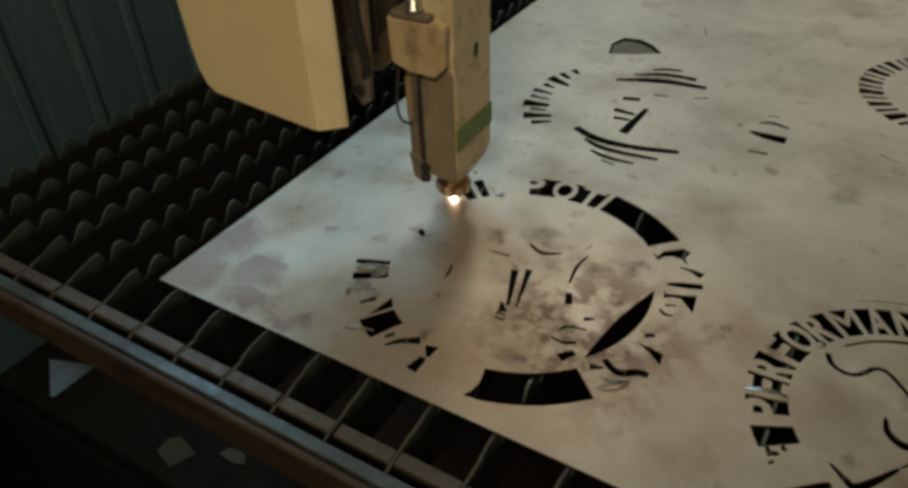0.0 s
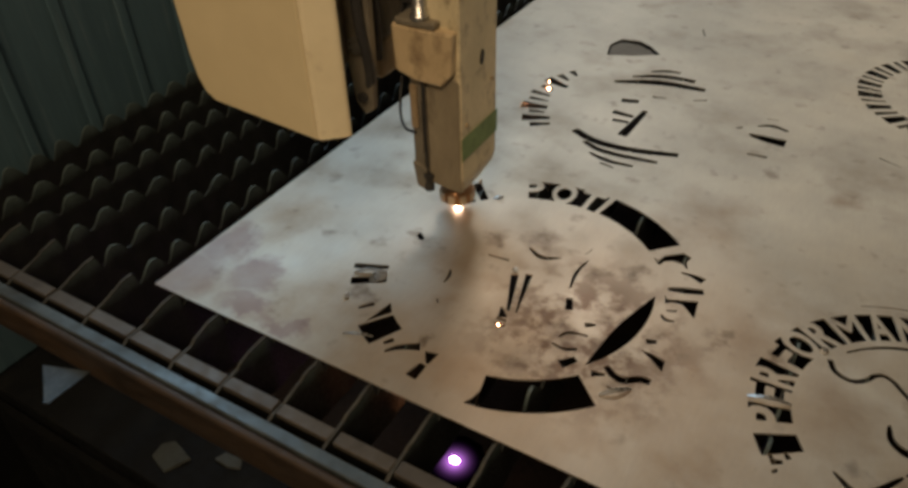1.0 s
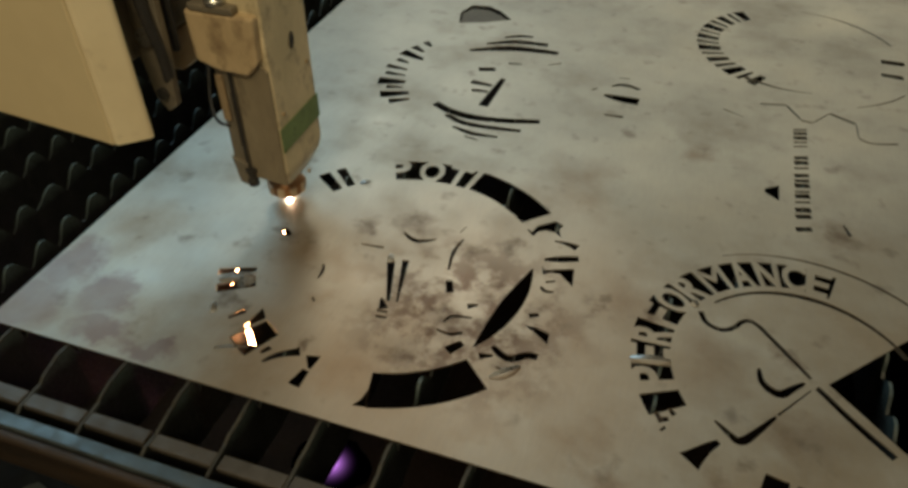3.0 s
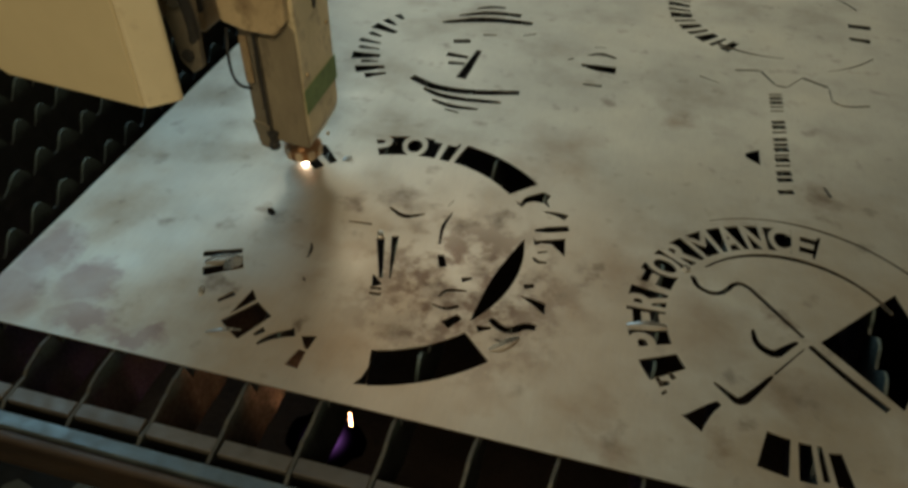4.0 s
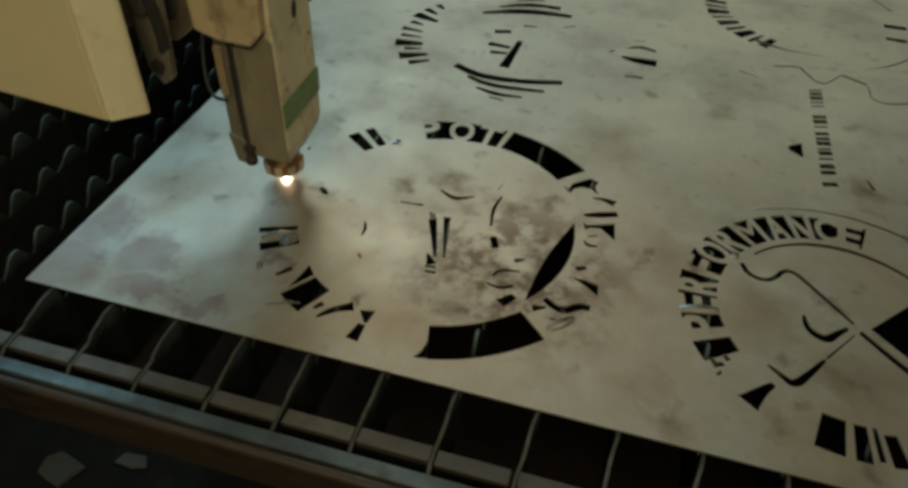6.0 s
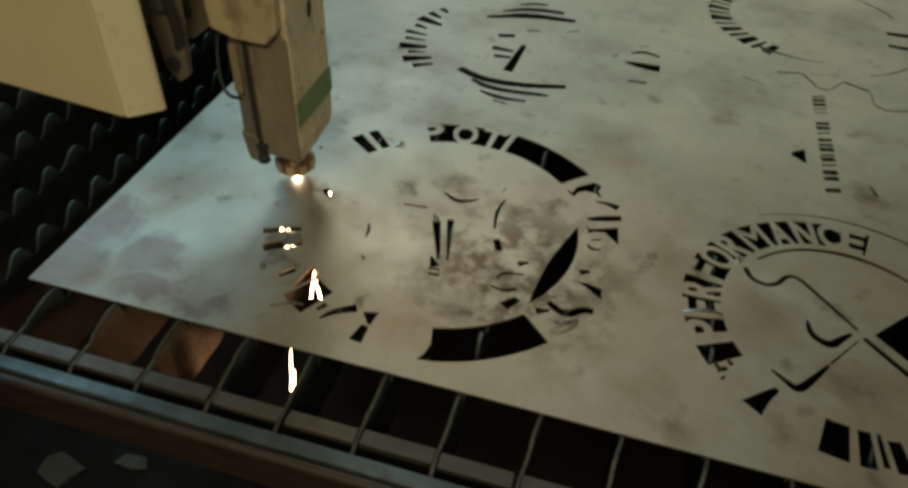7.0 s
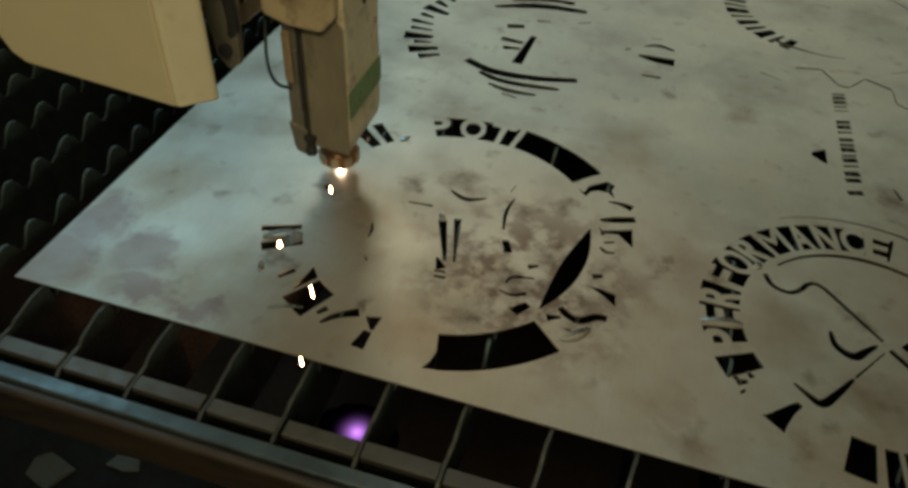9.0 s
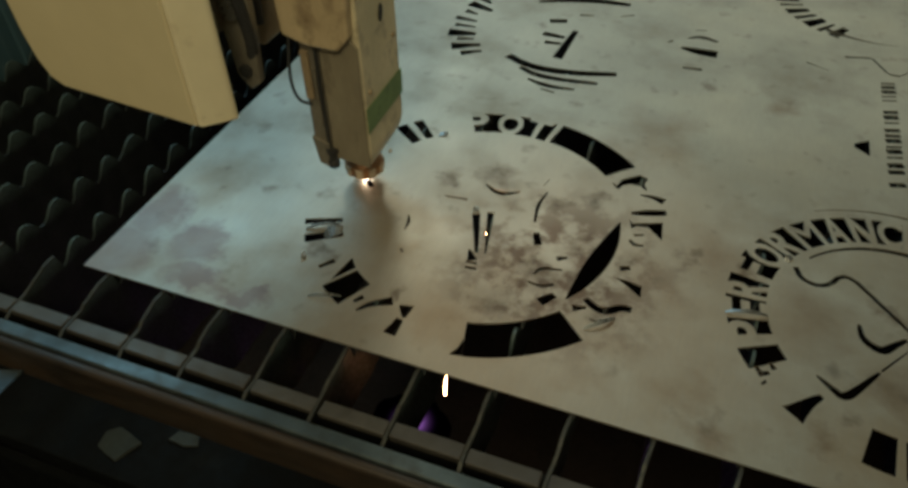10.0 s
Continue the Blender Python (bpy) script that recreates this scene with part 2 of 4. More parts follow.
TABSTEEL = worn("bluish_torn_steel", (0.12, 0.15, 0.17), (0.07, 0.09, 0.10), (0.2, 0.22, 0.22), 40, (0.3, 0.5), 0.6, seed=51)
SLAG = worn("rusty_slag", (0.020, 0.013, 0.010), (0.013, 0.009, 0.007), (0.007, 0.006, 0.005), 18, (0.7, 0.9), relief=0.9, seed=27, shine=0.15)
OFFCUT = worn("dull_offcut_steel", (0.040, 0.046, 0.038), (0.022, 0.025, 0.021), (0.015, 0.015, 0.015), 16, (0.5, 0.7), 0.2, seed=31)
# sheet steel darkened: the tilted slug's shade is put into its colour
SLUG = worn("dark_grey_slug", (0.12, 0.11, 0.09), (0.09, 0.08, 0.068), (0.05, 0.045, 0.035), 30, (0.5, 0.7), 0.3, seed=43)
SOOT = worn("sooty_floor", (0.016, 0.017, 0.016), (0.024, 0.025, 0.023), (0.012, 0.011, 0.010), 6, (0.6, 0.9), relief=0.6, seed=22, shine=0.2)
WALL = worn("workshop_plaster", (0.42, 0.40, 0.35), (0.36, 0.34, 0.3), (0.2, 0.18, 0.15), 1.2, (0.7, 0.9), seed=23)
# darker copy of the tan enamel: soot, plus shade on the front face
SOOTYSHADE = worn("sooty_shaded_enamel", (0.30, 0.255, 0.175), (0.23, 0.19, 0.13), (0.09, 0.065, 0.045), 24, (0.35, 0.55), 0.1, (1, 1, 0.4), 0.5, 0.1, seed=41)
BEAM = glow("white_hot_point", (1.0, 0.86, 0.72), 55)
SPARK = glow("spark_orange", (1.0, 0.44, 0.20), 90)
PLASMA = glow("violet_plasma", (0.80, 0.36, 1.0), 60)
# emission that fades outward, painting the halo round the core
HALO = glow("violet_halo", (0.62, 0.22, 0.95), 1.0)
halo_nodes = HALO.node_tree
halo_far = add(halo_nodes, "ShaderNodeVectorMath", operation="LENGTH")
halo_nodes.links.new(add(halo_nodes, "ShaderNodeTexCoord").outputs["Object"], halo_far.inputs[0])
halo_fall = add(halo_nodes, "ShaderNodeMath", operation="POWER")
halo_nodes.links.new(ramp(halo_nodes, halo_far.outputs["Value"], 0.003, 0.050, 1.0, 0.0), halo_fall.inputs[0])
halo_fall.inputs[1].default_value = 5.0
halo_strength = add(halo_nodes, "ShaderNodeMath", operation="MULTIPLY")
halo_nodes.links.new(halo_fall.outputs[0], halo_strength.inputs[0])
halo_strength.inputs[1].default_value = 1.9
halo_nodes.links.new(halo_strength.outputs[0], [n for n in halo_nodes.nodes if n.type == "EMISSION"][0].inputs[1])
PILOT = glow("red_pilot_light", (1.0, 0.10, 0.22), 5)


# ---- mesh helpers ----
def part(name, bm, material, parent=None, label="", smooth=False):
    me = bpy.data.meshes.new(name)
    bmesh.ops.recalc_face_normals(bm, faces=bm.faces)
    bm.to_mesh(me)
    bm.free()
    me.materials.append(material)
    if smooth:
        for p in me.polygons:
            p.use_smooth = True
    ob = new(name, me)
    ob.parent = parent
    return tagged(ob, label)


def block(a, b, bevel=0.0, segs=2):
    bm = bmesh.new()
    bmesh.ops.create_cube(bm, size=1)
    for v in bm.verts:
        v.co = [a[i] + (b[i] - a[i]) * (v.co[i] + 0.5) for i in range(3)]
    if bevel:
        bmesh.ops.bevel(bm, geom=bm.edges[:], offset=bevel, segments=segs, affect="EDGES", profile=0.5)
    return bm


def prism(outline, z0, z1, bm=None):
    """An upright prism over an outline of (x, y)."""
    bm = bm or bmesh.new()
    lo = [bm.verts.new((x, y, z0)) for x, y in outline]
    hi = [bm.verts.new((x, y, z1)) for x, y in outline]
    n = len(outline)
    bm.faces.new(lo[::-1])
    bm.faces.new(hi)
    for i in range(n):
        bm.faces.new((lo[i], lo[(i + 1) % n], hi[(i + 1) % n], hi[i]))
    return bm


def turned(profile, n=24, centre=(0, 0)):
    """A turned solid about an upright axis; profile of (radius, z)."""
    bm = bmesh.new()
    rings = []
    for r, z in profile:
        rings.append([bm.verts.new((centre[0] + r * math.cos(2 * math.pi * i / n), centre[1] + r * math.sin(2 * math.pi * i / n), z)) for i in range(n)])
    for a, b in zip(rings, rings[1:]):
        for i in range(n):
            bm.faces.new((a[i], a[(i + 1) % n], b[(i + 1) % n], b[i]))
    bm.faces.new(rings[0][::-1])
    bm.faces.new(rings[-1])
    return bm


def tube(points, r, n=8):
    """A round cable through points, smoothed."""
    pts = [Vector(p) for p in points]
    for _ in range(3):
        pts = [pts[0]] + [q for a, b in zip(pts, pts[1:]) for q in (a * 0.75 + b * 0.25, a * 0.25 + b * 0.75)] + [pts[-1]]
    bm = bmesh.new()
    rings = []
    for i, p in enumerate(pts):
        d = (pts[min(i + 1, len(pts) - 1)] - pts[max(i - 1, 0)]).normalized()
        u = d.orthogonal().normalized() if not rings else (u - d * u.dot(d)).normalized()
        w = d.cross(u)
        rings.append([bm.verts.new(p + r * (u * math.cos(2 * math.pi * k / n) + w * math.sin(2 * math.pi * k / n))) for k in range(n)])
    for a, b in zip(rings, rings[1:]):
        for k in range(n):
            bm.faces.new((a[k], a[(k + 1) % n], b[(k + 1) % n], b[k]))
    bm.faces.new(rings[0][::-1])
    bm.faces.new(rings[-1])
    return bm


# ---- unseen plain workshop round the machine ----
def shell():
    floor = part("floor", block((-4.2, -4.2, -0.78), (4.2, 4.2, -0.70)), SOOT)
    tagged(floor, "dark sooty concrete workshop floor", "floor", kind="structure")
    for name, a, b in (("wall_east", (3.6, -4.0, -0.70), (3.75, 4.0, 3.2)), ("wall_west", (-3.75, -4.0, -0.70), (-3.6, 4.0, 3.2)), ("wall_south", (-3.75, -4.15, -0.70), (3.75, -4.0, 3.2))):
        tagged(part(name, block(a, b), WALL), "plain plastered workshop wall", "wall", kind="structure")
    # the north wall and the ceiling each have an opening made for an added lamp
    bm = bmesh.new()
    for a, b in (((-3.75, 4.0, -0.70), (0.1, 4.15, 3.2)), ((2.1, 4.0, -0.70), (3.75, 4.15, 3.2)), ((0.1, 4.0, -0.70), (2.1, 4.15, 1.0)), ((0.1, 4.0, 2.2), (2.1, 4.15, 3.2))):
        piece = block(a, b)
        me = bpy.data.meshes.new("piece")
        piece.to_mesh(me)
        bm.from_mesh(me)
        bpy.data.meshes.remove(me)
    tagged(part("wall_north", bm, WALL), "plain plastered workshop wall with a window opening", "wall", kind="structure")
    bm = bmesh.new()
    for a, b in (((-3.75, -4.15, 3.2), (3.75, 0.1, 3.3)), ((-3.75, 3.9, 3.2), (3.75, 4.15, 3.3)), ((-1.0, 0.1, 3.2), (3.75, 3.9, 3.3)), ((-3.75, 0.1, 3.2), (-3.6, 3.9, 3.3))):
        piece = block(a, b)
        me = bpy.data.meshes.new("piece")
        piece.to_mesh(me)
        bm.from_mesh(me)
        bpy.data.meshes.remove(me)
    tagged(part("ceiling", bm, WALL), "plain workshop ceiling with a skylight opening", "ceiling", kind="structure")


shell()


# ---- the cutting table ----
PITCH, FIRST = 0.0636, 0.0203
TRAY = -0.47


def slat_outline(rng, length):
    """Side outline of one slat: worn, rounded teeth along the top, a hooked front end, plain bottom."""
    k = rng.uniform(-0.004, 0.004)
    top = [(-0.071, -0.034), (-0.068, -0.0235), (-0.060, -0.0195), (-0.048, -0.0180), (-0.038, -0.0155), (-0.030 + k, -0.0118), (-0.026 + k, -0.0108), (-0.020, -0.0074), (-0.012, -0.0050), (-0.005, -0.0038), (0.001, -0.0034)]
    top = [(a + rng.uniform(-0.0008, 0.0008), b + rng.uniform(-0.0007, 0.0005)) for a, b in top]
    y = 0.006
    while y < length:
        w = 0.0415 * rng.uniform(0.94, 1.06)
        tip = -0.0017 - rng.choice((0, 0, 0.0, 0.0015, 0.003))
        dip = -rng.uniform(0.018, 0.026)
        lean = rng.uniform(-0.0025, 0.0025)
        for u, h in ((-0.5, 0.0), (-0.38, 0.24), (-0.27, 0.62), (-0.17, 0.88), (-0.06, 1.0), (0.04, 0.99), (0.16, 0.88), (0.27, 0.60), (0.38, 0.22)):
            top.append((y + w * (u + 0.5) + lean * h, dip + (tip - dip) * h + rng.uniform(-0.0008, 0.0)))
        y += w
    return top


def slat(k, rng):
    x = FIRST + PITCH * k + rng.uniform(-0.0015, 0.0015)
    top = slat_outline(rng, 2.3)
    bm = bmesh.new()
    half, low = 0.0014, -0.078
    bend, lean = rng.uniform(-0.002, 0.002), rng.uniform(0.003, 0.008)
    aside = lambda y: bend * math.sin(y * 4 + k) + 0.0005 * math.sin(y * 160 + k) + lean * min(1.0, max(0.0, (y + 0.055) / 0.055))
    rows = []
    for y, z in top:
        dx = aside(y)
        rows.append([bm.verts.new((x + dx + s * half, y, zz)) for zz in (low, z) for s in (-1, 1)])
    for a, b in zip(rows, rows[1:]):
        bm.faces.new((a[2], a[3], b[3], b[2]))
        bm.faces.new((a[0], a[2], b[2], b[0]))
        bm.faces.new((a[1], b[1], b[3], a[3]))
        bm.faces.new((a[0], b[0], b[1], a[1]))
    for e in (rows[0], rows[-1]):
        bm.faces.new((e[0], e[1], e[3], e[2]))
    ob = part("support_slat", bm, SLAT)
    # strip along the front top edge, painted paler for the light on it
    strip, last = bmesh.new(), None
    for y, z in top[:11]:
        dx = aside(y)
        ring = [strip.verts.new((x + dx + s, y, z + h)) for s, h in ((-half - 0.0002, -0.0012), (half + 0.0002, -0.0012), (half, 0.0004), (-half, 0.0004))]
        for i in range(4 if last else 0):
            strip.faces.new((last[i], last[(i + 1) % 4], ring[(i + 1) % 4], ring[i]))
        if not last:
            strip.faces.new(ring)
        last = ring
    strip.faces.new(last[::-1])
    part("worn_edge", strip, SLATEDGE, ob, "worn grey edge of the slat")
    return tagged(ob, "burnt steel support slat with worn teeth, standing in the rack", "slat", "support slats of the cutting table")


def table():
    rng = random.Random(4)
    for k in range(-6, 23):
        slat(k, rng)
    # inner comb bar: a block between each two slats, on a low rail
    comb = tagged(new("comb_bar"), "dirty steel comb bar with slots for the slats", "bar")
    # low rail painted black for the shade in the gap before the outer rail
    part("rail", block((-0.40, -0.0560, -0.115), (1.5, -0.0448, -0.0242), 0.001), BLACK, comb)
    for k in range(-7, 22):
        x0 = FIRST + PITCH * k + 0.0024 + rng.uniform(-0.0008, 0.0008)
        x1 = FIRST + PITCH * (k + 1) - 0.0024 + rng.uniform(-0.0008, 0.0008)
        x0 = max(x0, -0.395)
        part("comb_block", block((x0, -0.0595 + rng.uniform(-0.0006, 0.0006), -0.0240), (x1, -0.0452 + rng.uniform(-0.0008, 0.0004), -0.0172 + rng.uniform(-0.0012, 0.0004)), 0.0012), RACK, comb)
    # outer rail: worn top strip over a rusty face
    rail = tagged(new("outer_rail"), "steel edge rail, worn bright on top, rusty in front", "rail")
    part("top_strip", block((-0.40, -0.0820, -0.026), (1.5, -0.0690, -0.0168), 0.0016), RAILTOP, rail, "worn bluish steel strip")
    part("front_face", block((-0.40, -0.0920, -0.064), (1.5, -0.0823, -0.0185), 0.0046, 4), RUST, rail, "rusty brown painted face")
    # torn steel tab bent out of the rail's face, its lower lip curled up
    tab, rows = bmesh.new(), []
    for u, z, w in ((0.0, -0.0545, 0.0), (0.5, -0.0555, 0.5), (0.9, -0.0560, 0.9), (0.97, -0.0530, 0.97), (1.0, -0.0500, 1.0)):
        p, q = Vector((-0.013, -0.0922, z)), Vector((-0.066, -0.1095, z - 0.002))
        low = Vector((-0.016, -0.1440, z))
        rows.append([tab.verts.new(v + Vector((0, 0, h))) for h in (0, 0.0012) for v in (p.lerp(low, u), q.lerp(low, u))])
    for a, b in zip(rows, rows[1:]):
        for i, k in ((0, 1), (1, 3), (3, 2), (2, 0)):
            tab.faces.new((a[i], a[k], b[k], b[i]))
    for e in (rows[0], rows[-1]):
        tab.faces.new((e[0], e[1], e[3], e[2]))
    bmesh.ops.recalc_face_normals(tab, faces=tab.faces[:])
    part("bent_tab", tab, TABSTEEL, rail, "bright torn steel tab")
    # table side painted black, as it stands in shade below the rail
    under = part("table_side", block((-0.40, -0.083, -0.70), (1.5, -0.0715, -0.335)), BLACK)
    tagged(under, "blackened sheet side of the cutting table", "machine side", kind="structure")
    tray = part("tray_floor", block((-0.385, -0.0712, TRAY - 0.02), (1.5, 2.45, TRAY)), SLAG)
    tagged(tray, "soot-black slag tray floor under the slats", "tray", kind="structure")
    # added ledge, black so the space under the rail stays in shade
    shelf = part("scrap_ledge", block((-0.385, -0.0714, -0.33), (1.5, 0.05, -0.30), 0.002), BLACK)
    tagged(shelf, "blackened ledge under the front rail", "ledge", kind="structure")
    far = part("table_back", block((-0.385, 2.452, TRAY), (1.5, 2.47, -0.02)), BLACK)
    tagged(far, "blackened back plate of the cutting table", "machine side", kind="structure")
    east = part("table_end", block((1.502, -0.0885, -0.70), (1.515, 2.47, -0.02)), BLACK)
    tagged(east, "blackened end plate of the cutting table", "machine side", kind="structure")
    # side panel of the enclosure, with shallow upright ribs
    panel = tagged(new("side_panel"), "dark blue-grey ribbed enclosure panel, streaked with dust", "panel")
    part("sheet", block((-0.402, -0.070, -0.30), (-0.3885, 2.47, 0.40)), PANEL, panel)
    # the panel's lower and front parts, painted black where shade lies on them
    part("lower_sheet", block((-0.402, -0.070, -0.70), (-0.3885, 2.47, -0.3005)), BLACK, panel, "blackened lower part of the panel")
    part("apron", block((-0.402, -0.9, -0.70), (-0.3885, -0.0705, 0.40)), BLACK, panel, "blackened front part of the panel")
    for i in range(25):
        y = 0.022 + 0.098 * i
        part("rib", block((-0.3884, y, -0.30), (-0.3835, y + 0.016, 0.395), 0.0018), PANEL, panel)
    lip = part("panel_foot", block((-0.3834, -0.068, -0.06), (-0.366, 2.45, -0.036), 0.002), SLAT)
    tagged(lip, "dirty steel ledge along the foot of the panel", "ledge", kind="structure")


table()


# ---- the sheet with its cuts ----
def sector(c, r0, r1, a0, a1, n=None):
    """Outline of a ring sector; angles in degrees."""
    n = n or max(3, int(abs(a1 - a0) / 2.5) + 1)
    arc = [math.radians(a0 + (a1 - a0) * i / n) for i in range(n + 1)]
    return [(c[0] + r0 * math.cos(a), c[1] + r0 * math.sin(a)) for a in arc] + [(c[0] + r1 * math.cos(a), c[1] + r1 * math.sin(a)) for a in reversed(arc)]


def stroke(points, w0, w1=None, w2=None):
    """Outline of a pen stroke through points; widths at its start, middle and end."""
    w1 = w0 if w1 is None else w1
    w2 = w0 if w2 is None else w2
    p = [Vector(q) for q in points]
    if len(p) > 2:
        for _ in range(2):
            p = [p[0]] + [q for a, b in zip(p, p[1:]) for q in (a * 0.75 + b * 0.25, a * 0.25 + b * 0.75)] + [p[-1]]
    one, two = [], []
    for i, q in enumerate(p):
        d = (p[min(i + 1, len(p) - 1)] - p[max(i - 1, 0)]).normalized()
        u = i / (len(p) - 1)
        w = (w0 + (w1 - w0) * 2 * u if u < 0.5 else w1 + (w2 - w1) * (2 * u - 1)) / 2
        s = Vector((-d.y, d.x)) * w
        one.append(tuple(q + s))
        two.append(tuple(q - s))
    return one + two[::-1]


def at(c, r, a):
    return (c[0] + r * math.cos(math.radians(a)), c[1] + r * math.sin(math.radians(a)))


def arc_pts(c, r, a0, a1, n):
    return [at(c, r, a0 + (a1 - a0) * i / n) for i in range(n + 1)]


def letter_prisms(c, r, height, word, angles, wide, z0, z1):
    """The word's letters as solids round a ring, tops outward, each at its angle."""
    out = bmesh.new()
    for i, ch in enumerate(word):
        cu = bpy.data.curves.new("letter", "FONT")
        cu.body, cu.size, cu.extrude, cu.offset, cu.resolution_u = ch, 1.0, 0.5, 0.008 if ch == "M" else 0.028, 3
        ob = new("letter", cu)
        me = bpy.data.meshes.new_from_object(ob.evaluated_get(bpy.context.evaluated_depsgraph_get()))
        xs, ys = [v.co.x for v in me.vertices], [v.co.y for v in me.vertices]
        cx, w, y0, h = (min(xs) + max(xs)) / 2, max(xs) - min(xs), min(ys), max(ys) - min(ys)
        a = angles[i]
        m = Matrix.Translation((*at(c, r, a), 0)) @ Matrix.Rotation(math.radians(a - 90), 4, "Z")
        wid = wide * {"M": 1.22, "O": 1.12}.get(ch, 1.0)
        for v in me.vertices:
            x = (v.co.x - cx) / w * wid
            y = (v.co.y - y0) / h * height
            v.co = m @ Vector((x * (1 + 0.9 * (y - height / 2)/r), y, z0 if v.co.z < 0 else z1))
        out.from_mesh(me)
        bpy.data.objects.remove(ob)
        bpy.data.curves.remove(cu)
        bpy.data.meshes.remove(me)
    bmesh.ops.remove_doubles(out, verts=out.verts[:], dist=1e-6)
    bmesh.ops.recalc_face_normals(out, faces=out.faces[:])
    return out


def subtract(base, tool):
    """The mesh of base less tool; both are bmeshes."""
    obs = []
    for bm in (base, tool):
        me = bpy.data.meshes.new("cut")
        bmesh.ops.recalc_face_normals(bm, faces=bm.faces[:])
        bm.to_mesh(me)
        bm.free()
        obs.append(new("cut", me))
    mod = obs[0].modifiers.new("cut", "BOOLEAN")
    mod.object, mod.operation, mod.solver = obs[1], "DIFFERENCE", "EXACT"
    mod.use_self = True
    bpy.context.view_layer.update()
    me = bpy.data.meshes.new_from_object(obs[0].evaluated_get(bpy.context.evaluated_depsgraph_get()))
    out = bmesh.new()
    out.from_mesh(me)
    for o in obs:
        bpy.data.objects.remove(o)
    return out


C1, C2, C3, C4 = (0.3328, 0.1976), (0.7169, 0.1742), (0.330, 0.590), (0.722, 0.833)
R0, R1 = 0.1430, 0.1805


def cuts():
    """Every opening, as outlines in the plane of the sheet."""
    out = []
    ring = lambda a0, a1, r0=R0, r1=R1: out.append(sector(C1, r0, r1, a0, a1))
    line = lambda pts, *w: out.append(stroke(pts, *w))
    # first disc: band
    ring(138.9, 143.6)
    ring(132.6, 136.4)
    ring(44.8, 78.4)
    ring(-77.6, -43.8)
    out.append([at(C1, 0.1798, -77.4), at(C1, 0.1798, -81.0), at(C1, 0.172, -79.0), at(C1, 0.160, -77.4)])
    ring(-157.8, -155.2)
    ring(-150.6, -146.8)
    ring(-127.0, -117.8, 0.1440, 0.1805)
    out.append([at(C1, 0.1415, -134.0), at(C1, 0.1440, -128.2), at(C1, 0.1720, -127.6)])
    out.append([at(C1, 0.158, -136.4), at(C1, 0.157, -134.2), at(C1, 0.174, -134.0), at(C1, 0.174, -135.4)])
    line([at(C1, 0.1735, -112.4), at(C1, 0.160, -111.2), at(C1, 0.1445, -106.0)], 0.002, 0.007, 0.011)
    line([at(C1, 0.168, -115.6), at(C1, 0.158, -115.0)], 0.004, 0.009, 0.006)
    line([at(C1, 0.177, -99.0), at(C1, 0.158, -99.2)], 0.012, 0.012, 0.007)
    line([at(C1, 0.1555, -98.4), at(C1, 0.1420, -100.6)], 0.003, 0.006, 0.014)
    # first disc: what is left of its letters on the other side
    out.append([(0.4413, 0.2919), (0.4484, 0.2871), (0.4515, 0.2990), (0.4684, 0.3130), (0.4778, 0.3088), (0.4753, 0.2993), (0.4808, 0.2865), (0.4724, 0.2939), (0.4617, 0.2942), (0.4543, 0.2893), (0.4514, 0.2808), (0.4462, 0.2852)])
    out.append([(0.4707, 0.2388), (0.4751, 0.2337), (0.5029, 0.2449), (0.5061, 0.2183), (0.4983, 0.2255), (0.4904, 0.2328), (0.4802, 0.2309), (0.4750, 0.2262)])
    out.append([(0.4737, 0.1546), (0.4857, 0.1549), (0.4985, 0.1515), (0.5000, 0.1373), (0.4868, 0.1473)])
    line([(0.4743, 0.2800), (0.4877, 0.2808), (0.4991, 0.2769)], 0.0012, 0.0060, 0.0110)
    line([(0.4705, 0.2484), (0.4864, 0.2543), (0.5040, 0.2608)], 0.0030, 0.0095, 0.0080)
    line([(0.4793, 0.2167), (0.4885, 0.2210)], 0.0030)
    line([(0.4764, 0.2093), (0.4819, 0.2032), (0.4906, 0.2055)], 0.0020, 0.0045, 0.0020)
    line([(0.4755, 0.1675), (0.4843, 0.1715)], 0.0060, 0.0075, 0.0050)
    line([(0.4540, 0.1201), (0.4628, 0.1127), (0.4737, 0.1100), (0.4855, 0.1208), (0.4950, 0.1205)], 0.0060, 0.0085, 0.0075)
    line([(0.4453, 0.1051), (0.4570, 0.1099)], 0.0080, 0.0070, 0.0030)
    line([(0.4624, 0.0980), (0.4688, 0.0967)], 0.0018, 0.0030, 0.0018)
    # first disc: crescent and inner marks
    edge = [at(C1, 0.1350, 15.0 - 54.4 * i / 14) for i in range(15)]
    back = [at(C1, 0.1350 - 0.0205 * math.sin(math.pi * i / 14) ** 0.8, 15.0 - 54.4 * i / 14) for i in range(1, 14)]
    out.append(edge + back[::-1])
    line([(0.3245, 0.195), (0.3432, 0.142)], 0.0085, 0.0060, 0.0035)
    line([(0.3378, 0.202), (0.3515, 0.143)], 0.0075, 0.0040, 0.0015)
    line([(0.335, 0.1440), (0.343, 0.1310)], 0.002, 0.009, 0.010)
    line([(0.3375, 0.1275), (0.3480, 0.1285)], 0.0035)
    line([(0.3392, 0.1205), (0.3500, 0.1215)], 0.0035)
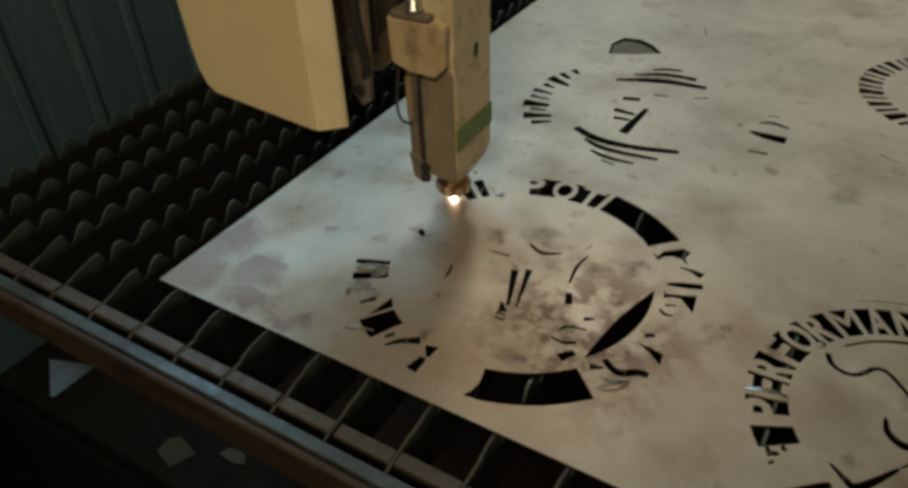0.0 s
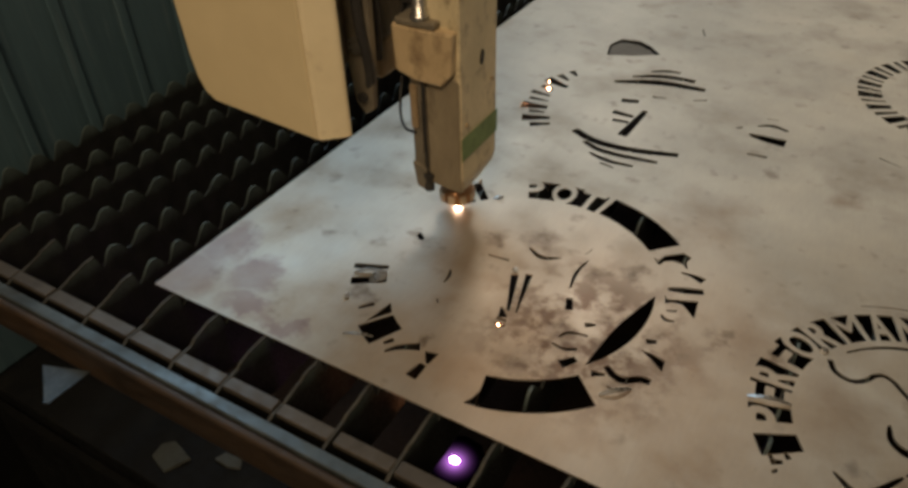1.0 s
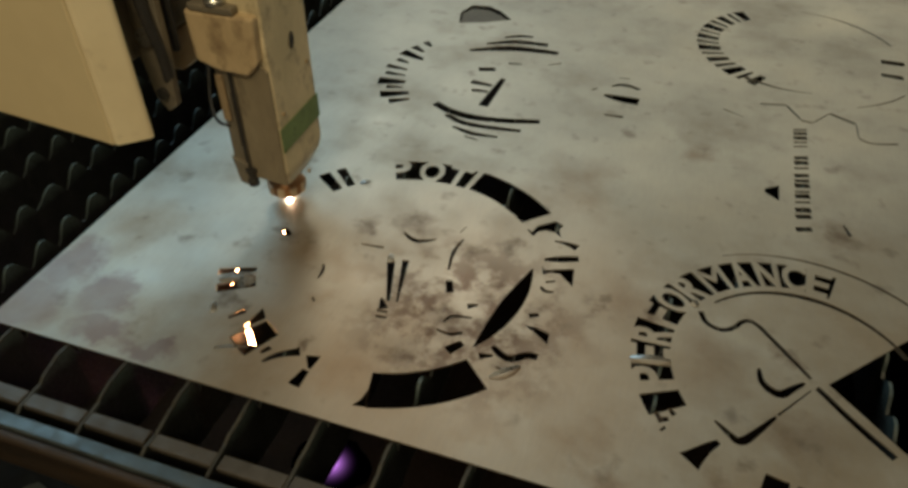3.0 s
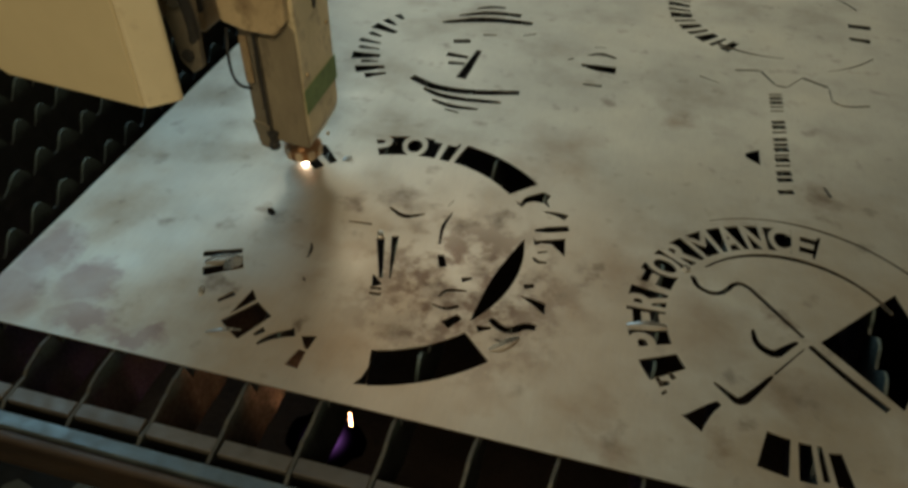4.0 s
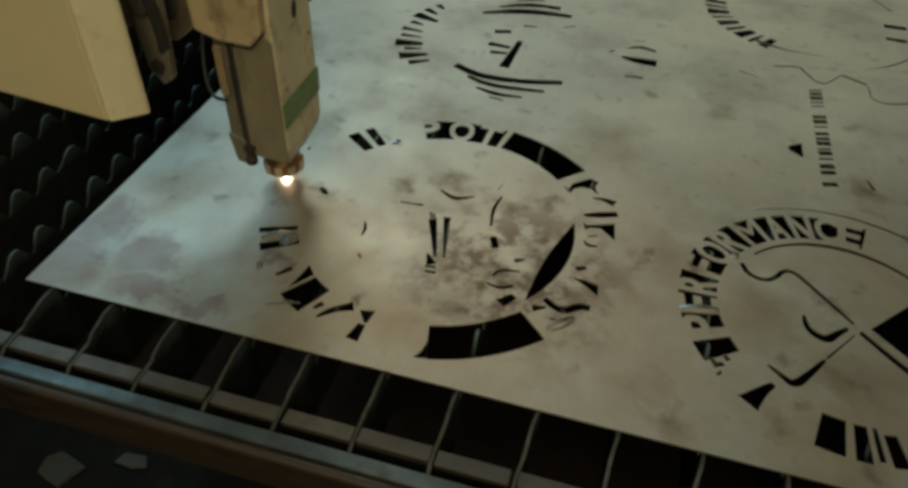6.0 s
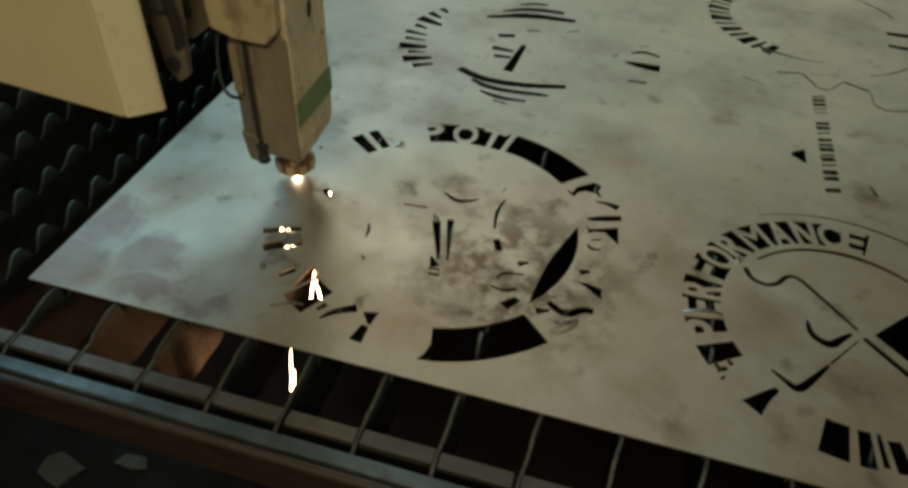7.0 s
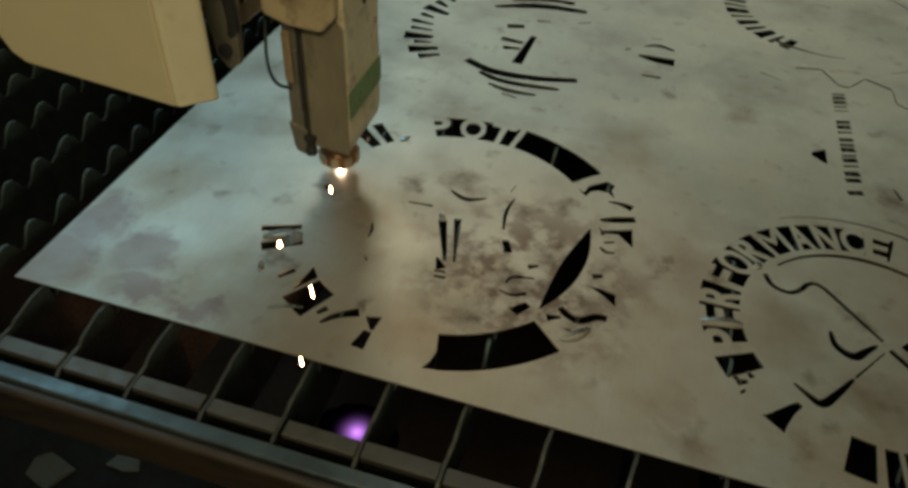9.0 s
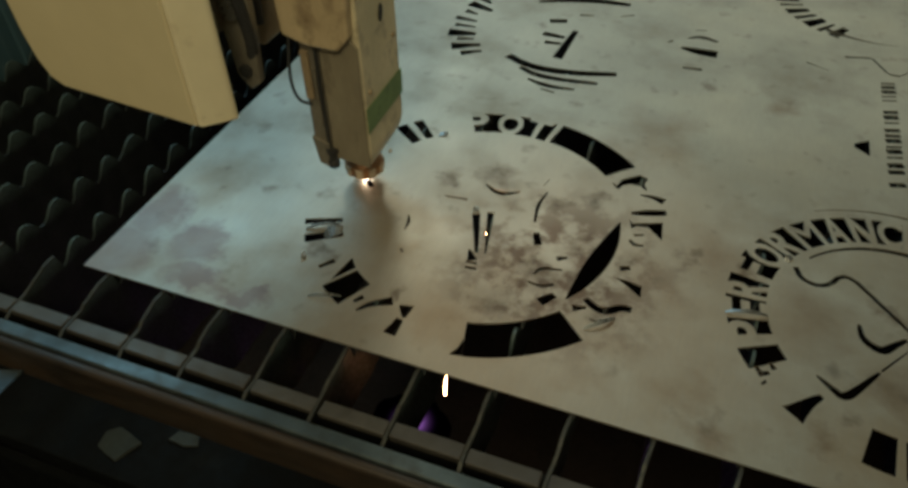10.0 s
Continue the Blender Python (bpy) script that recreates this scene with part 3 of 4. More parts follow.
    line([(0.3186, 0.2426), (0.337, 0.2310), (0.3567, 0.2427)], 0.0012, 0.0068, 0.0012)
    line([(0.2844, 0.2102), (0.3089, 0.2122)], 0.002, 0.0022, 0.0035)
    line([(0.3797, 0.2730), (0.3765, 0.2600)], 0.001, 0.0022, 0.001)
    line([(0.3835, 0.2520), (0.3788, 0.2300), (0.3835, 0.2020)], 0.001, 0.0042, 0.002)
    line([(0.389, 0.1880), (0.3955, 0.1720)], 0.0065, 0.0065, 0.008)
    line([(0.4170, 0.1600), (0.4262, 0.1650)], 0.007, 0.008, 0.003)
    line([(0.4020, 0.1330), (0.4060, 0.1440), (0.4255, 0.1470)], 0.0016, 0.0040, 0.002)
    line([(0.3990, 0.1230), (0.412, 0.1200), (0.4230, 0.1270)], 0.002, 0.0036, 0.004)
    line([(0.4165, 0.1020), (0.4270, 0.1150)], 0.011, 0.009, 0.007)
    line([(0.2610, 0.1700), (0.2655, 0.1600), (0.2655, 0.1480)], 0.001, 0.0035, 0.001)
    line([(0.1980, 0.2070), (0.2035, 0.2010), (0.2080, 0.1985)], 0.004, 0.0075, 0.004)
    line([(0.2720, 0.1240), (0.2765, 0.1185)], 0.002, 0.003, 0.002)
    # second disc: band, rim line, inner arc, drawing
    two = lambda a0, a1, r0=0.1115, r1=0.1465: out.append(sector(C2, r0, r1, a0, a1))
    two(206.3, 214.9)
    line([at(C2, 0.1425, 217.4), at(C2, 0.1330, 218.2)], 0.006, 0.008, 0.004)
    line([at(C2, 0.1400, 214.5), at(C2, 0.1400, 217.8)], 0.004)
    line([at(C2, 0.1270, 214.5), at(C2, 0.1270, 217.6)], 0.003, 0.004, 0.005)
    out.append([at(C2, 0.146, -139.4), at(C2, 0.140, -139.9), at(C2, 0.141, -138.6), at(C2, 0.146, -138.4)])
    line([at(C2, 0.112, -125.0), at(C2, 0.124, -126.0), at(C2, 0.1455, -126.0)], 0.004, 0.009, 0.021)
    two(-104.5, -95.4, 0.1125, 0.1475)
    two(-92.6, -87.6, 0.1130, 0.1475)
    two(-85.8, -83.8, 0.1130, 0.1440)
    two(-82.0, -77.0, 0.1180, 0.1475)
    line(arc_pts(C2, 0.1582, 118, 30, 20), 0.0010, 0.0036, 0.0022)
    # inner arc, cut wider to take in the shadow line along it
    line(arc_pts(C2, 0.1026, 139, 30, 20), 0.0022, 0.0058, 0.0026)
    line([(0.6278, 0.2256), (0.6335, 0.2100), (0.6540, 0.2060), (0.6710, 0.2340), (0.6960, 0.2060), (0.7245, 0.1735)], 0.0052, 0.0050, 0.0034)
    line([(0.7290, 0.1650), (0.7560, 0.1365), (0.7847, 0.1110)], 0.0050, 0.0065, 0.0070)
    line([(0.6815, 0.1715), (0.6835, 0.1540), (0.6990, 0.1455), (0.7080, 0.1560), (0.7190, 0.1668)], 0.0024, 0.0092, 0.0028)
    line([(0.6480, 0.1025), (0.6600, 0.0930), (0.6690, 0.0860), (0.6830, 0.1040), (0.6960, 0.1225)], 0.0014, 0.0085, 0.0022)
    line([(0.6975, 0.1245), (0.7240, 0.1600)], 0.0020, 0.0018, 0.0012)
    out.append([(0.7385, 0.1718), (0.8120, 0.2520), (0.8300, 0.1900), (0.7975, 0.1140)])
    # third disc: stripes, barbell, radial slots
    line([(0.2600, 0.5060), (0.2950, 0.4880), (0.3450, 0.4890), (0.4040, 0.5060)], 0.012, 0.014, 0.010)
    line([(0.2830, 0.4830), (0.3150, 0.4680), (0.3860, 0.4760)], 0.006, 0.011, 0.006)
    line([(0.3010, 0.4590), (0.3270, 0.4500), (0.3620, 0.4530)], 0.004, 0.009, 0.004)
    line([(0.3220, 0.4420), (0.3410, 0.4385)], 0.004, 0.005, 0.003)
    line([(0.2560, 0.6700), (0.3180, 0.7000), (0.3850, 0.7030)], 0.006, 0.018, 0.010)
    line([(0.2740, 0.6980), (0.3150, 0.7230), (0.3640, 0.7240)], 0.004, 0.013, 0.012)
    line([(0.2940, 0.7280), (0.3150, 0.7420), (0.3360, 0.7440)], 0.004, 0.009, 0.006)
    line([(0.2870, 0.6170), (0.3100, 0.6245)], 0.012, 0.013, 0.011)
    line([(0.2880, 0.5790), (0.3185, 0.5770)], 0.012, 0.011, 0.008)
    line([(0.2960, 0.5560), (0.3180, 0.5590)], 0.009, 0.008, 0.007)
    line([(0.3225, 0.5200), (0.3285, 0.6010)], 0.014, 0.010, 0.008)
    line([(0.3230, 0.6480), (0.3420, 0.6520)], 0.006, 0.011, 0.003)
    line([(0.3780, 0.6620), (0.3960, 0.6730)], 0.002, 0.007, 0.004)
    for a, r0, r1, w in ((150, 0.150, 0.168, 0.006), (158, 0.146, 0.170, 0.007), (166, 0.132, 0.172, 0.010), (174, 0.146, 0.166, 0.006), (182, 0.140, 0.172, 0.006), (189, 0.138, 0.168, 0.005), (197, 0.136, 0.174, 0.011), (203, 0.139, 0.162, 0.005), (210, 0.133, 0.172, 0.010), (217, 0.136, 0.164, 0.007)):
        line([at(C3, r1, a), at(C3, r0, a + 1.5)], w * 1.9, w * 1.8, w * 0.8)
    line([(0.4700, 0.6030), (0.4930, 0.5990), (0.5180, 0.5990)], 0.003, 0.017, 0.020)
    line([(0.4760, 0.6300), (0.4930, 0.6420), (0.5150, 0.6330)], 0.002, 0.008, 0.005)
    line([(0.4830, 0.6570), (0.4980, 0.6600)], 0.002, 0.006, 0.002)
    line([(0.4800, 0.5510), (0.5040, 0.5530)], 0.004, 0.009, 0.006)
    line([(0.4520, 0.6110), (0.4590, 0.6170)], 0.003, 0.006, 0.003)
    line([(0.3190, 0.9300), (0.3310, 0.9000)], 0.002, 0.004, 0.002)
    out.append([(0.2110, 0.7560), (0.2010, 0.7960), (0.2110, 0.8290), (0.2400, 0.8340), (0.2640, 0.8200), (0.2870, 0.7950), (0.2490, 0.7700)])
    # fourth disc
    for i in range(15):
        a = 128 + 8.3 * i
        w = (0.012, 0.006, 0.010, 0.005)[(i * 7) % 4]
        line([at(C4, 0.1455, a), at(C4, 0.1130, a + 2.0)], w * 1.6, w * 1.5, w * 1.0)
    line(arc_pts(C4, 0.134, 238, 278, 8), 0.008, 0.004, 0.001)
    line(arc_pts(C4, 0.150, 86, 24, 12), 0.001, 0.0045, 0.003)
    line([at(C4, 0.118, 1), at(C4, 0.150, 1)], 0.013, 0.013, 0.014)
    line([at(C4, 0.122, -20), at(C4, 0.150, -17)], 0.010, 0.012, 0.013)
    line(arc_pts(C4, 0.170, -64, -35, 8), 0.001, 0.0030, 0.002)
    # outline drawing, its caption in plain bars, small marks
    line([(0.6741, 0.6476), (0.7060, 0.6560)], 0.0040)
    line([(0.7070, 0.6560), (0.7240, 0.6230)], 0.0030)
    line([(0.7250, 0.6205), (0.7385, 0.6195)], 0.0040)
    line([(0.7395, 0.6205), (0.7600, 0.6500)], 0.0018)
    line([(0.7610, 0.6515), (0.7915, 0.6350)], 0.0050)
    line([(0.7925, 0.6330), (0.7930, 0.6010)], 0.0016)
    line([(0.7935, 0.5995), (0.8060, 0.5890), (0.8390, 0.6010)], 0.0034)
    line([(0.6274, 0.6177), (0.6538, 0.6053)], 0.0030, 0.0025, 0.001)
    for y, w in ((0.594, 0.004), (0.585, 0.007), (0.574, 0.008), (0.563, 0.004), (0.553, 0.003), (0.527, 0.007), (0.516, 0.009), (0.504, 0.004), (0.488, 0.007), (0.477, 0.006), (0.467, 0.009), (0.455, 0.004), (0.446, 0.009), (0.434, 0.004), (0.419, 0.009), (0.407, 0.008), (0.384, 0.008)):
        line([(0.7150, y), (0.7315, y + 0.005)], w)
    out.append([(0.6822, 0.4500), (0.6822, 0.4425), (0.6982, 0.4300), (0.6980, 0.4615)])
    out.append([(0.6855, 1.1120), (0.6855, 1.1020), (0.7030, 1.0960), (0.7030, 1.1220)])
    for y in (1.058, 1.072, 1.100, 1.116, 1.134, 1.150, 1.176, 1.190):
        line([(0.7205, y), (0.7330, y + 0.004)], 0.009)
    line([(0.8092, 1.2048), (0.8255, 1.1364)], 0.002, 0.008, 0.005)
    line([(0.7640, 0.4080), (0.7700, 0.3900)], 0.002, 0.004, 0.004)
    return out


def steel_sheet():
    tool = bmesh.new()
    for o in cuts():
        prism(o, -0.02, 0.02, tool)
    # lettered bands: the ground of the band is cut away, the letters stay
    round_two = (199.0, 188.0, 176.6, 165.2, 153.2, 141.6, 128.4, 115.2, 103.4, 92.2, 82.2)
    for c, r0, r1, a0, a1, word, angles, wide in ((C2, 0.1115, 0.1465, 203.6, 76.0, "PERFORMANCE", round_two, 0.0222), (C1, R0 - 0.0015, 0.1785, 113.6, 80.6, "POT", (111.8, 98.0, 86.4), 0.0262)):
        band = bmesh.new()
        prism(sector(c, r0, r1, a0, a1, 48), -0.02, 0.02, band)
        band = subtract(band, letter_prisms(c, r0 - 0.002, r1 - r0 + 0.004, word, angles, wide, -0.03, 0.03))
        me = bpy.data.meshes.new("band")
        band.to_mesh(me)
        tool.from_mesh(me)
        band.free()
        bpy.data.meshes.remove(me)
    plate = block((0, 0, -0.0016), (1.50, 2.40, 0.0))
    ob = part("steel_sheet", subtract(plate, tool), SHEET)
    return tagged(ob, "thin oily steel sheet with lettered rings cut out, lying on slats", "metal sheet")


steel_sheet()


# ---- the cutting head and its carriage ----
def chamfered(outline_xz, y0, y1, bevel=0.0):
    """A plate with an outline in x and z, from y0 to y1."""
    bm = bmesh.new()
    a = [bm.verts.new((x, y0, z)) for x, z in outline_xz]
    b = [bm.verts.new((x, y1, z)) for x, z in outline_xz]
    n = len(a)
    bm.faces.new(a)
    bm.faces.new(b[::-1])
    for i in range(n):
        bm.faces.new((a[i], b[i], b[(i + 1) % n], a[(i + 1) % n]))
    bmesh.ops.recalc_face_normals(bm, faces=bm.faces[:])
    if bevel:
        bmesh.ops.bevel(bm, geom=bm.edges[:], offset=bevel, segments=2, affect="EDGES", profile=0.5)
    return bm


def rod(p, q, r, n=14):
    p, q = Vector(p), Vector(q)
    bm = bmesh.new()
    m = Matrix.Translation((p + q) / 2) @ (q - p).to_track_quat("Z", "Y").to_matrix().to_4x4()
    bmesh.ops.create_cone(bm, cap_ends=True, segments=n, radius1=r, radius2=r, depth=(q - p).length, matrix=m)
    return bm


def cutting_head():
    head = tagged(new("laser_cutting_head"), "sooty tan laser cutting head with green tape, over the sheet", "laser head")
    # main column, its foot chamfered towards the nozzle
    body = bmesh.new()
    levels = ((0.039, -0.002, 0.019, -0.022, 0.017), (0.064, -0.004, 0.033, -0.044, 0.026), (0.074, -0.004, 0.0345, -0.047, 0.029), (0.42, -0.004, 0.0345, -0.047, 0.029))
    rings = [[body.verts.new((x, y, z)) for x, y in ((x0, y0), (x1, y0), (x1, y1), (x0, y1))] for z, x0, x1, y0, y1 in levels]
    for a, b in zip(rings, rings[1:]):
        for i in range(4):
            body.faces.new((a[i], a[(i + 1) % 4], b[(i + 1) % 4], b[i]))
    body.faces.new(rings[0][::-1])
    body.faces.new(rings[-1])
    bmesh.ops.recalc_face_normals(body, faces=body.faces[:])
    bmesh.ops.bevel(body, geom=body.edges[:], offset=0.0022, segments=2, affect="EDGES", profile=0.5)
    col = part("column", body, HEADTAN, head)
    # slanted tape across the near edge
    tape = bmesh.new()
    lo = [(-0.0475, 0.098), (0.029, 0.099)]
    v = []
    for y, z in lo:
        v.append((tape.verts.new((0.0350, y, z)), tape.verts.new((0.0350, y, z + 0.026)), tape.verts.new((0.0356, y, z + 0.026)), tape.verts.new((0.0356, y, z))))
    for i in range(4):
        tape.faces.new((v[0][i], v[1][i], v[1][(i + 1) % 4], v[0][(i + 1) % 4]))
    tape.faces.new(v[0])
    tape.faces.new(v[1][::-1])
    part("tape", tape, GREEN, col, "strip of green tape")
    # black disc on the face, painting the shade inside a screw hole
    hole = part("screw_hole", chamfered([(0.0036 * math.cos(a) + 0.0012 * math.sin(a), 0.197 + 0.0078 * math.sin(a)) for a in [math.pi * i / 6 for i in range(12)]], -0.0006, 0.0006), RUBBER, col)
    hole.matrix_basis = pose(0.0350, -0.004, 0.0, 0, 0, 90)
    for y, z in ((-0.036, 0.136), (0.018, 0.165), (-0.008, 0.052)):
        part("screw", rod((0.0345, y, z), (0.0362, y, z), 0.0022), BRASS, col)
    # side body with a dark strip for its groove, fitting and foot
    side = part("side_body", block((-0.0225, -0.050, 0.058), (-0.0045, 0.020, 0.186), 0.002), DULL, head, "dull grey-brown side body")
    # raised black strip in place of a recess, painting its shade
    part("groove", block((-0.0085, -0.0512, 0.066), (-0.0052, -0.0465, 0.182)), RUBBER, side)
    part("lug", block((-0.0215, -0.0535, 0.128), (-0.0135, -0.0502, 0.176), 0.0012), BRASS, side)
    part("lug", block((-0.0125, -0.0525, 0.100), (-0.0090, -0.0502, 0.160), 0.0008), DULL, side)
    part("foot", chamfered([(-0.0185, 0.056), (-0.007, 0.052), (-0.006, 0.080), (-0.0235, 0.086)], -0.053, 0.006, 0.0012), DULL, head, "dark grey foot of the side body")
    part("fitting", turned([(0.0, 0.055), (0.0055, 0.055), (0.0055, 0.061), (0.0042, 0.062), (0.0042, 0.070), (0.006, 0.071), (0.006, 0.075), (0.0, 0.075)][1:-1], 12, (-0.004, -0.051)), RUBBER, head)
    # front cheek next to the near edge, its colour darkened for soot and shade
    part("cheek", chamfered([(-0.003, 0.064), (0.0335, 0.060), (0.0335, 0.185), (0.026, 0.193), (0.012, 0.176), (-0.003, 0.176)], -0.0500, -0.0472, 0.0007), SOOTYSHADE, head, "sooty brown cheek plate")
    # bronze block above, with flange and bolt
    blk = part("upper_block", chamfered([(-0.034, 0.190), (-0.012, 0.183), (0.018, 0.182), (0.030, 0.196), (0.032, 0.238), (-0.036, 0.238)], -0.057, 0.024, 0.003), BLOCKTAN, head, "sooty tan upper block")
    part("flange", block((-0.030, -0.058, 0.2385), (0.014, 0.018, 0.2450), 0.0015), DULL, blk)
    part("bolt", turned([(0.0095, 0.2450), (0.0095, 0.249), (0.0072, 0.250), (0.0072, 0.268), (0.0055, 0.270)], 16, (-0.006, -0.050)), CHROME, blk, "bright zinc-plated bolt", True)
    part("motor_housing", block((-0.044, -0.030, 0.247), (-0.005, 0.030, 0.44), 0.003), RUBBER, head, "blackened motor housing")
    # nozzle
    noz = part("nozzle", turned([(0.0160, 0.0140), (0.0185, 0.0150), (0.0192, 0.0165), (0.0192, 0.0270), (0.0172, 0.0300), (0.0160, 0.0310), (0.0160, 0.0445)], 28), COPPER, head, "sooty pale ceramic nozzle ring", True)
    part("tip", turned([(0.003, 0.0042), (0.0042, 0.0046), (0.0120, 0.0100), (0.0165, 0.0125), (0.0165, 0.0142)], 24), COPPER, noz, "hot copper nozzle tip", True)
    for i in range(9):
        rib = block((0.0186, -0.0040, 0.0152), (0.0206, 0.0040, 0.0272), 0.0008, 1)
        bmesh.ops.transform(rib, matrix=Matrix.Rotation(2 * math.pi * i / 9, 4, "Z"), verts=rib.verts[:])
        part("lug", rib, CERAMIC, noz)
    # hoses and wires
    part("wire", tube([(-0.058, -0.012, 0.160), (-0.052, -0.030, 0.128), (-0.036, -0.046, 0.118), (-0.018, -0.0505, 0.121)], 0.0016), RUBBER, head)
    part("hose", tube([(-0.020, 0.022, 0.30), (-0.055, -0.015, 0.235), (-0.058, -0.020, 0.19), (-0.030, 0.005, 0.16)], 0.0042), RUBBER, head)
    return head


def carriage():
    car = tagged(new("head_carriage"), "dark carriage with a cream painted sheet-metal cover", "machine carriage")
    # cover: broad face with a swept outer edge, and a chamfered edge towards the head, painted paler as lit
    swept = [(-0.213 - 0.010 * u - 0.026 * u * u, 0.186 + 0.30 * u) for u in (1.0, 0.8, 0.6, 0.42, 0.28, 0.16, 0.07)] + [(-0.210, 0.184), (-0.203, 0.1690), (-0.192, 0.1615)]
    face = swept + [(-0.0625, 0.1505), (-0.0625, 0.486)]
    part("cover", chamfered(face, -0.1515, -0.128, 0.0022), CREAM, car, "cream painted cover")
    edge = prism([(-0.0623, -0.1512), (-0.0580, -0.1505), (-0.0395, -0.1330), (-0.0382, -0.1305), (-0.0382, -0.1285), (-0.0623, -0.1285)], 0.1510, 0.486)
    bmesh.ops.bevel(edge, geom=edge.edges[:], offset=0.0016, segments=2, affect="EDGES", profile=0.5)
    part("cover_edge", edge, CREAMEDGE, car, "pale chamfered cover edge")
    # mechanism between the cover and the head
    part("back_plate", block((-0.170, -0.1278, 0.205), (-0.0635, -0.060, 0.486), 0.002), DULL, car)
    part("side_plate", chamfered([(-0.066, 0.215), (-0.060, 0.165), (-0.050, 0.153), (-0.040, 0.160), (-0.036, 0.215), (-0.034, 0.300), (-0.070, 0.300)], -0.090, -0.082, 0.001), DULL, car, "grey bracket with a bolt hole")
    part("pivot", rod((-0.050, -0.094, 0.172), (-0.050, -0.080, 0.172), 0.0055), RUBBER, car)
    part("pivot", rod((-0.052, -0.094, 0.225), (-0.052, -0.080, 0.225), 0.008), CHROME, car, "bright pivot bolt")
    part("guide_block", block((-0.100, -0.060, 0.215), (-0.051, 0.100, 0.47), 0.003), DULL, car)
    part("slide", block((-0.078, -0.055, 0.175), (-0.052, 0.060, 0.214), 0.003), BRASS, car)
    part("cable", tube([(-0.040, -0.088, 0.46), (-0.034, -0.092, 0.36), (-0.046, -0.097, 0.27), (-0.036, -0.092, 0.20), (-0.052, -0.080, 0.17)], 0.005), RUBBER, car)
    part("cable", tube([(-0.044, -0.070, 0.46), (-0.048, -0.066, 0.34), (-0.040, -0.070, 0.25), (-0.050, -0.06, 0.2)], 0.004), RUBBER, car)
    return car


HEAD_THING = cutting_head()
CARRIAGE = carriage()


# ---- loose scrap below the rail, sparks and glow in the tray ----
def scrap(outline, thick, m, label, mat=None):
    bm = prism(outline, 0, thick)
    bmesh.ops.bevel(bm, geom=bm.edges[:], offset=thick * 0.2, segments=1, affect="EDGES")
    ob = part("scrap_piece", bm, mat or SCRAP)
    ob.matrix_world = m
    return tagged(ob, label, "scrap metal", "scrap under the table")


scrap([(-0.026, -0.010), (-0.028, 0.010), (-0.014, 0.021), (0.006, 0.016), (0.026, 0.010), (0.016, -0.002), (0.008, -0.020), (-0.008, -0.016)], 0.004, pose(-0.050, -0.033, -0.2995, 5, -4, 0), "dull grey-green steel offcut on the dark ledge", OFFCUT)
scrap([(-0.020, -0.006), (-0.012, 0.008), (0.014, 0.007), (0.019, -0.007), (0.002, -0.011)], 0.003, pose(0.020, 0.002, -0.2995, -3, 4, 10), "small dull steel offcut on the dark ledge", OFFCUT)
slug = part("cut_slug", prism([(-0.032, -0.036), (-0.042, 0.001), (-0.0325, 0.031), (-0.0065, 0.036), (0.016, 0.023), (0.038, 0.0), (0.003, -0.022)], -0.0008, 0.0008), SLUG)
slug.matrix_world = pose(0.246, 0.795, -0.0042, -3.5, 2.0, 0)
tagged(slug, "loose dark grey slug of sheet lying in its opening", "cut slug")


def sliver(length, width, m, label):
    """A thin curled strip of bright cut steel, added where the sheet glints."""
    bm = bmesh.new()
    rows = []
    for i in range(7):
        u = i / 6
        y, z, w = (u - 0.5) * length, 0.12 * length * math.sin(math.pi * u), width * (0.5 + 0.5 * math.sin(math.pi * u)) / 2
        rows.append([bm.verts.new((x, y, z + h)) for x, h in ((-w, 0), (w, 0), (w, 0.0009), (-w, 0.0009))])
    for a, b in zip(rows, rows[1:]):
        for k in range(4):
            bm.faces.new((a[k], a[(k + 1) % 4], b[(k + 1) % 4], b[k]))
    bm.faces.new(rows[0])
    bm.faces.new(rows[-1][::-1])
    ob = part("steel_sliver", bm, CHROME)
    ob.matrix_world = m
    return tagged(ob, label, "metal sliver", "bright slivers on the sheet")


for x, y, z, l, w, rx, ry, rz in ((0.5900, 0.1500, 0.0006, 0.036, 0.0035, 0, 14, -78), (0.6210, 0.2330, 0.0006, 0.009, 0.006, 10, 18, -40), (0.1905, 0.0800, 0.0006, 0.012, 0.005, 10, 20, 20), (0.1905, 0.1235, 0.0006, 0.036, 0.0060, 0, -16, -64), (0.2330, 0.0420, 0.0006, 0.030, 0.0030, 0, 16, -70), (0.4720, 0.0950, 0.0006, 0.030, 0.0040, 0, 18, -48), (0.2445, 0.3105, 0.0006, 0.012, 0.004, 8, 15, -50), (0.3225, 0.1990, 0.0006, 0.010, 0.006, 12, 12, 10), (0.2017, 0.1198, 0.0008, 0.018, 0.012, 15, 20, -60)):
    sliver(l, w, pose(x, y, z, rx, ry, rz), "bright curled sliver of steel lying on the sheet")


def spark(length, r):
    bm = bmesh.new()
    bmesh.ops.create_cone(bm, cap_ends=True, segments=6, radius1=r, radius2=r * 0.3, depth=length)
    return part("spark", bm, SPARK)


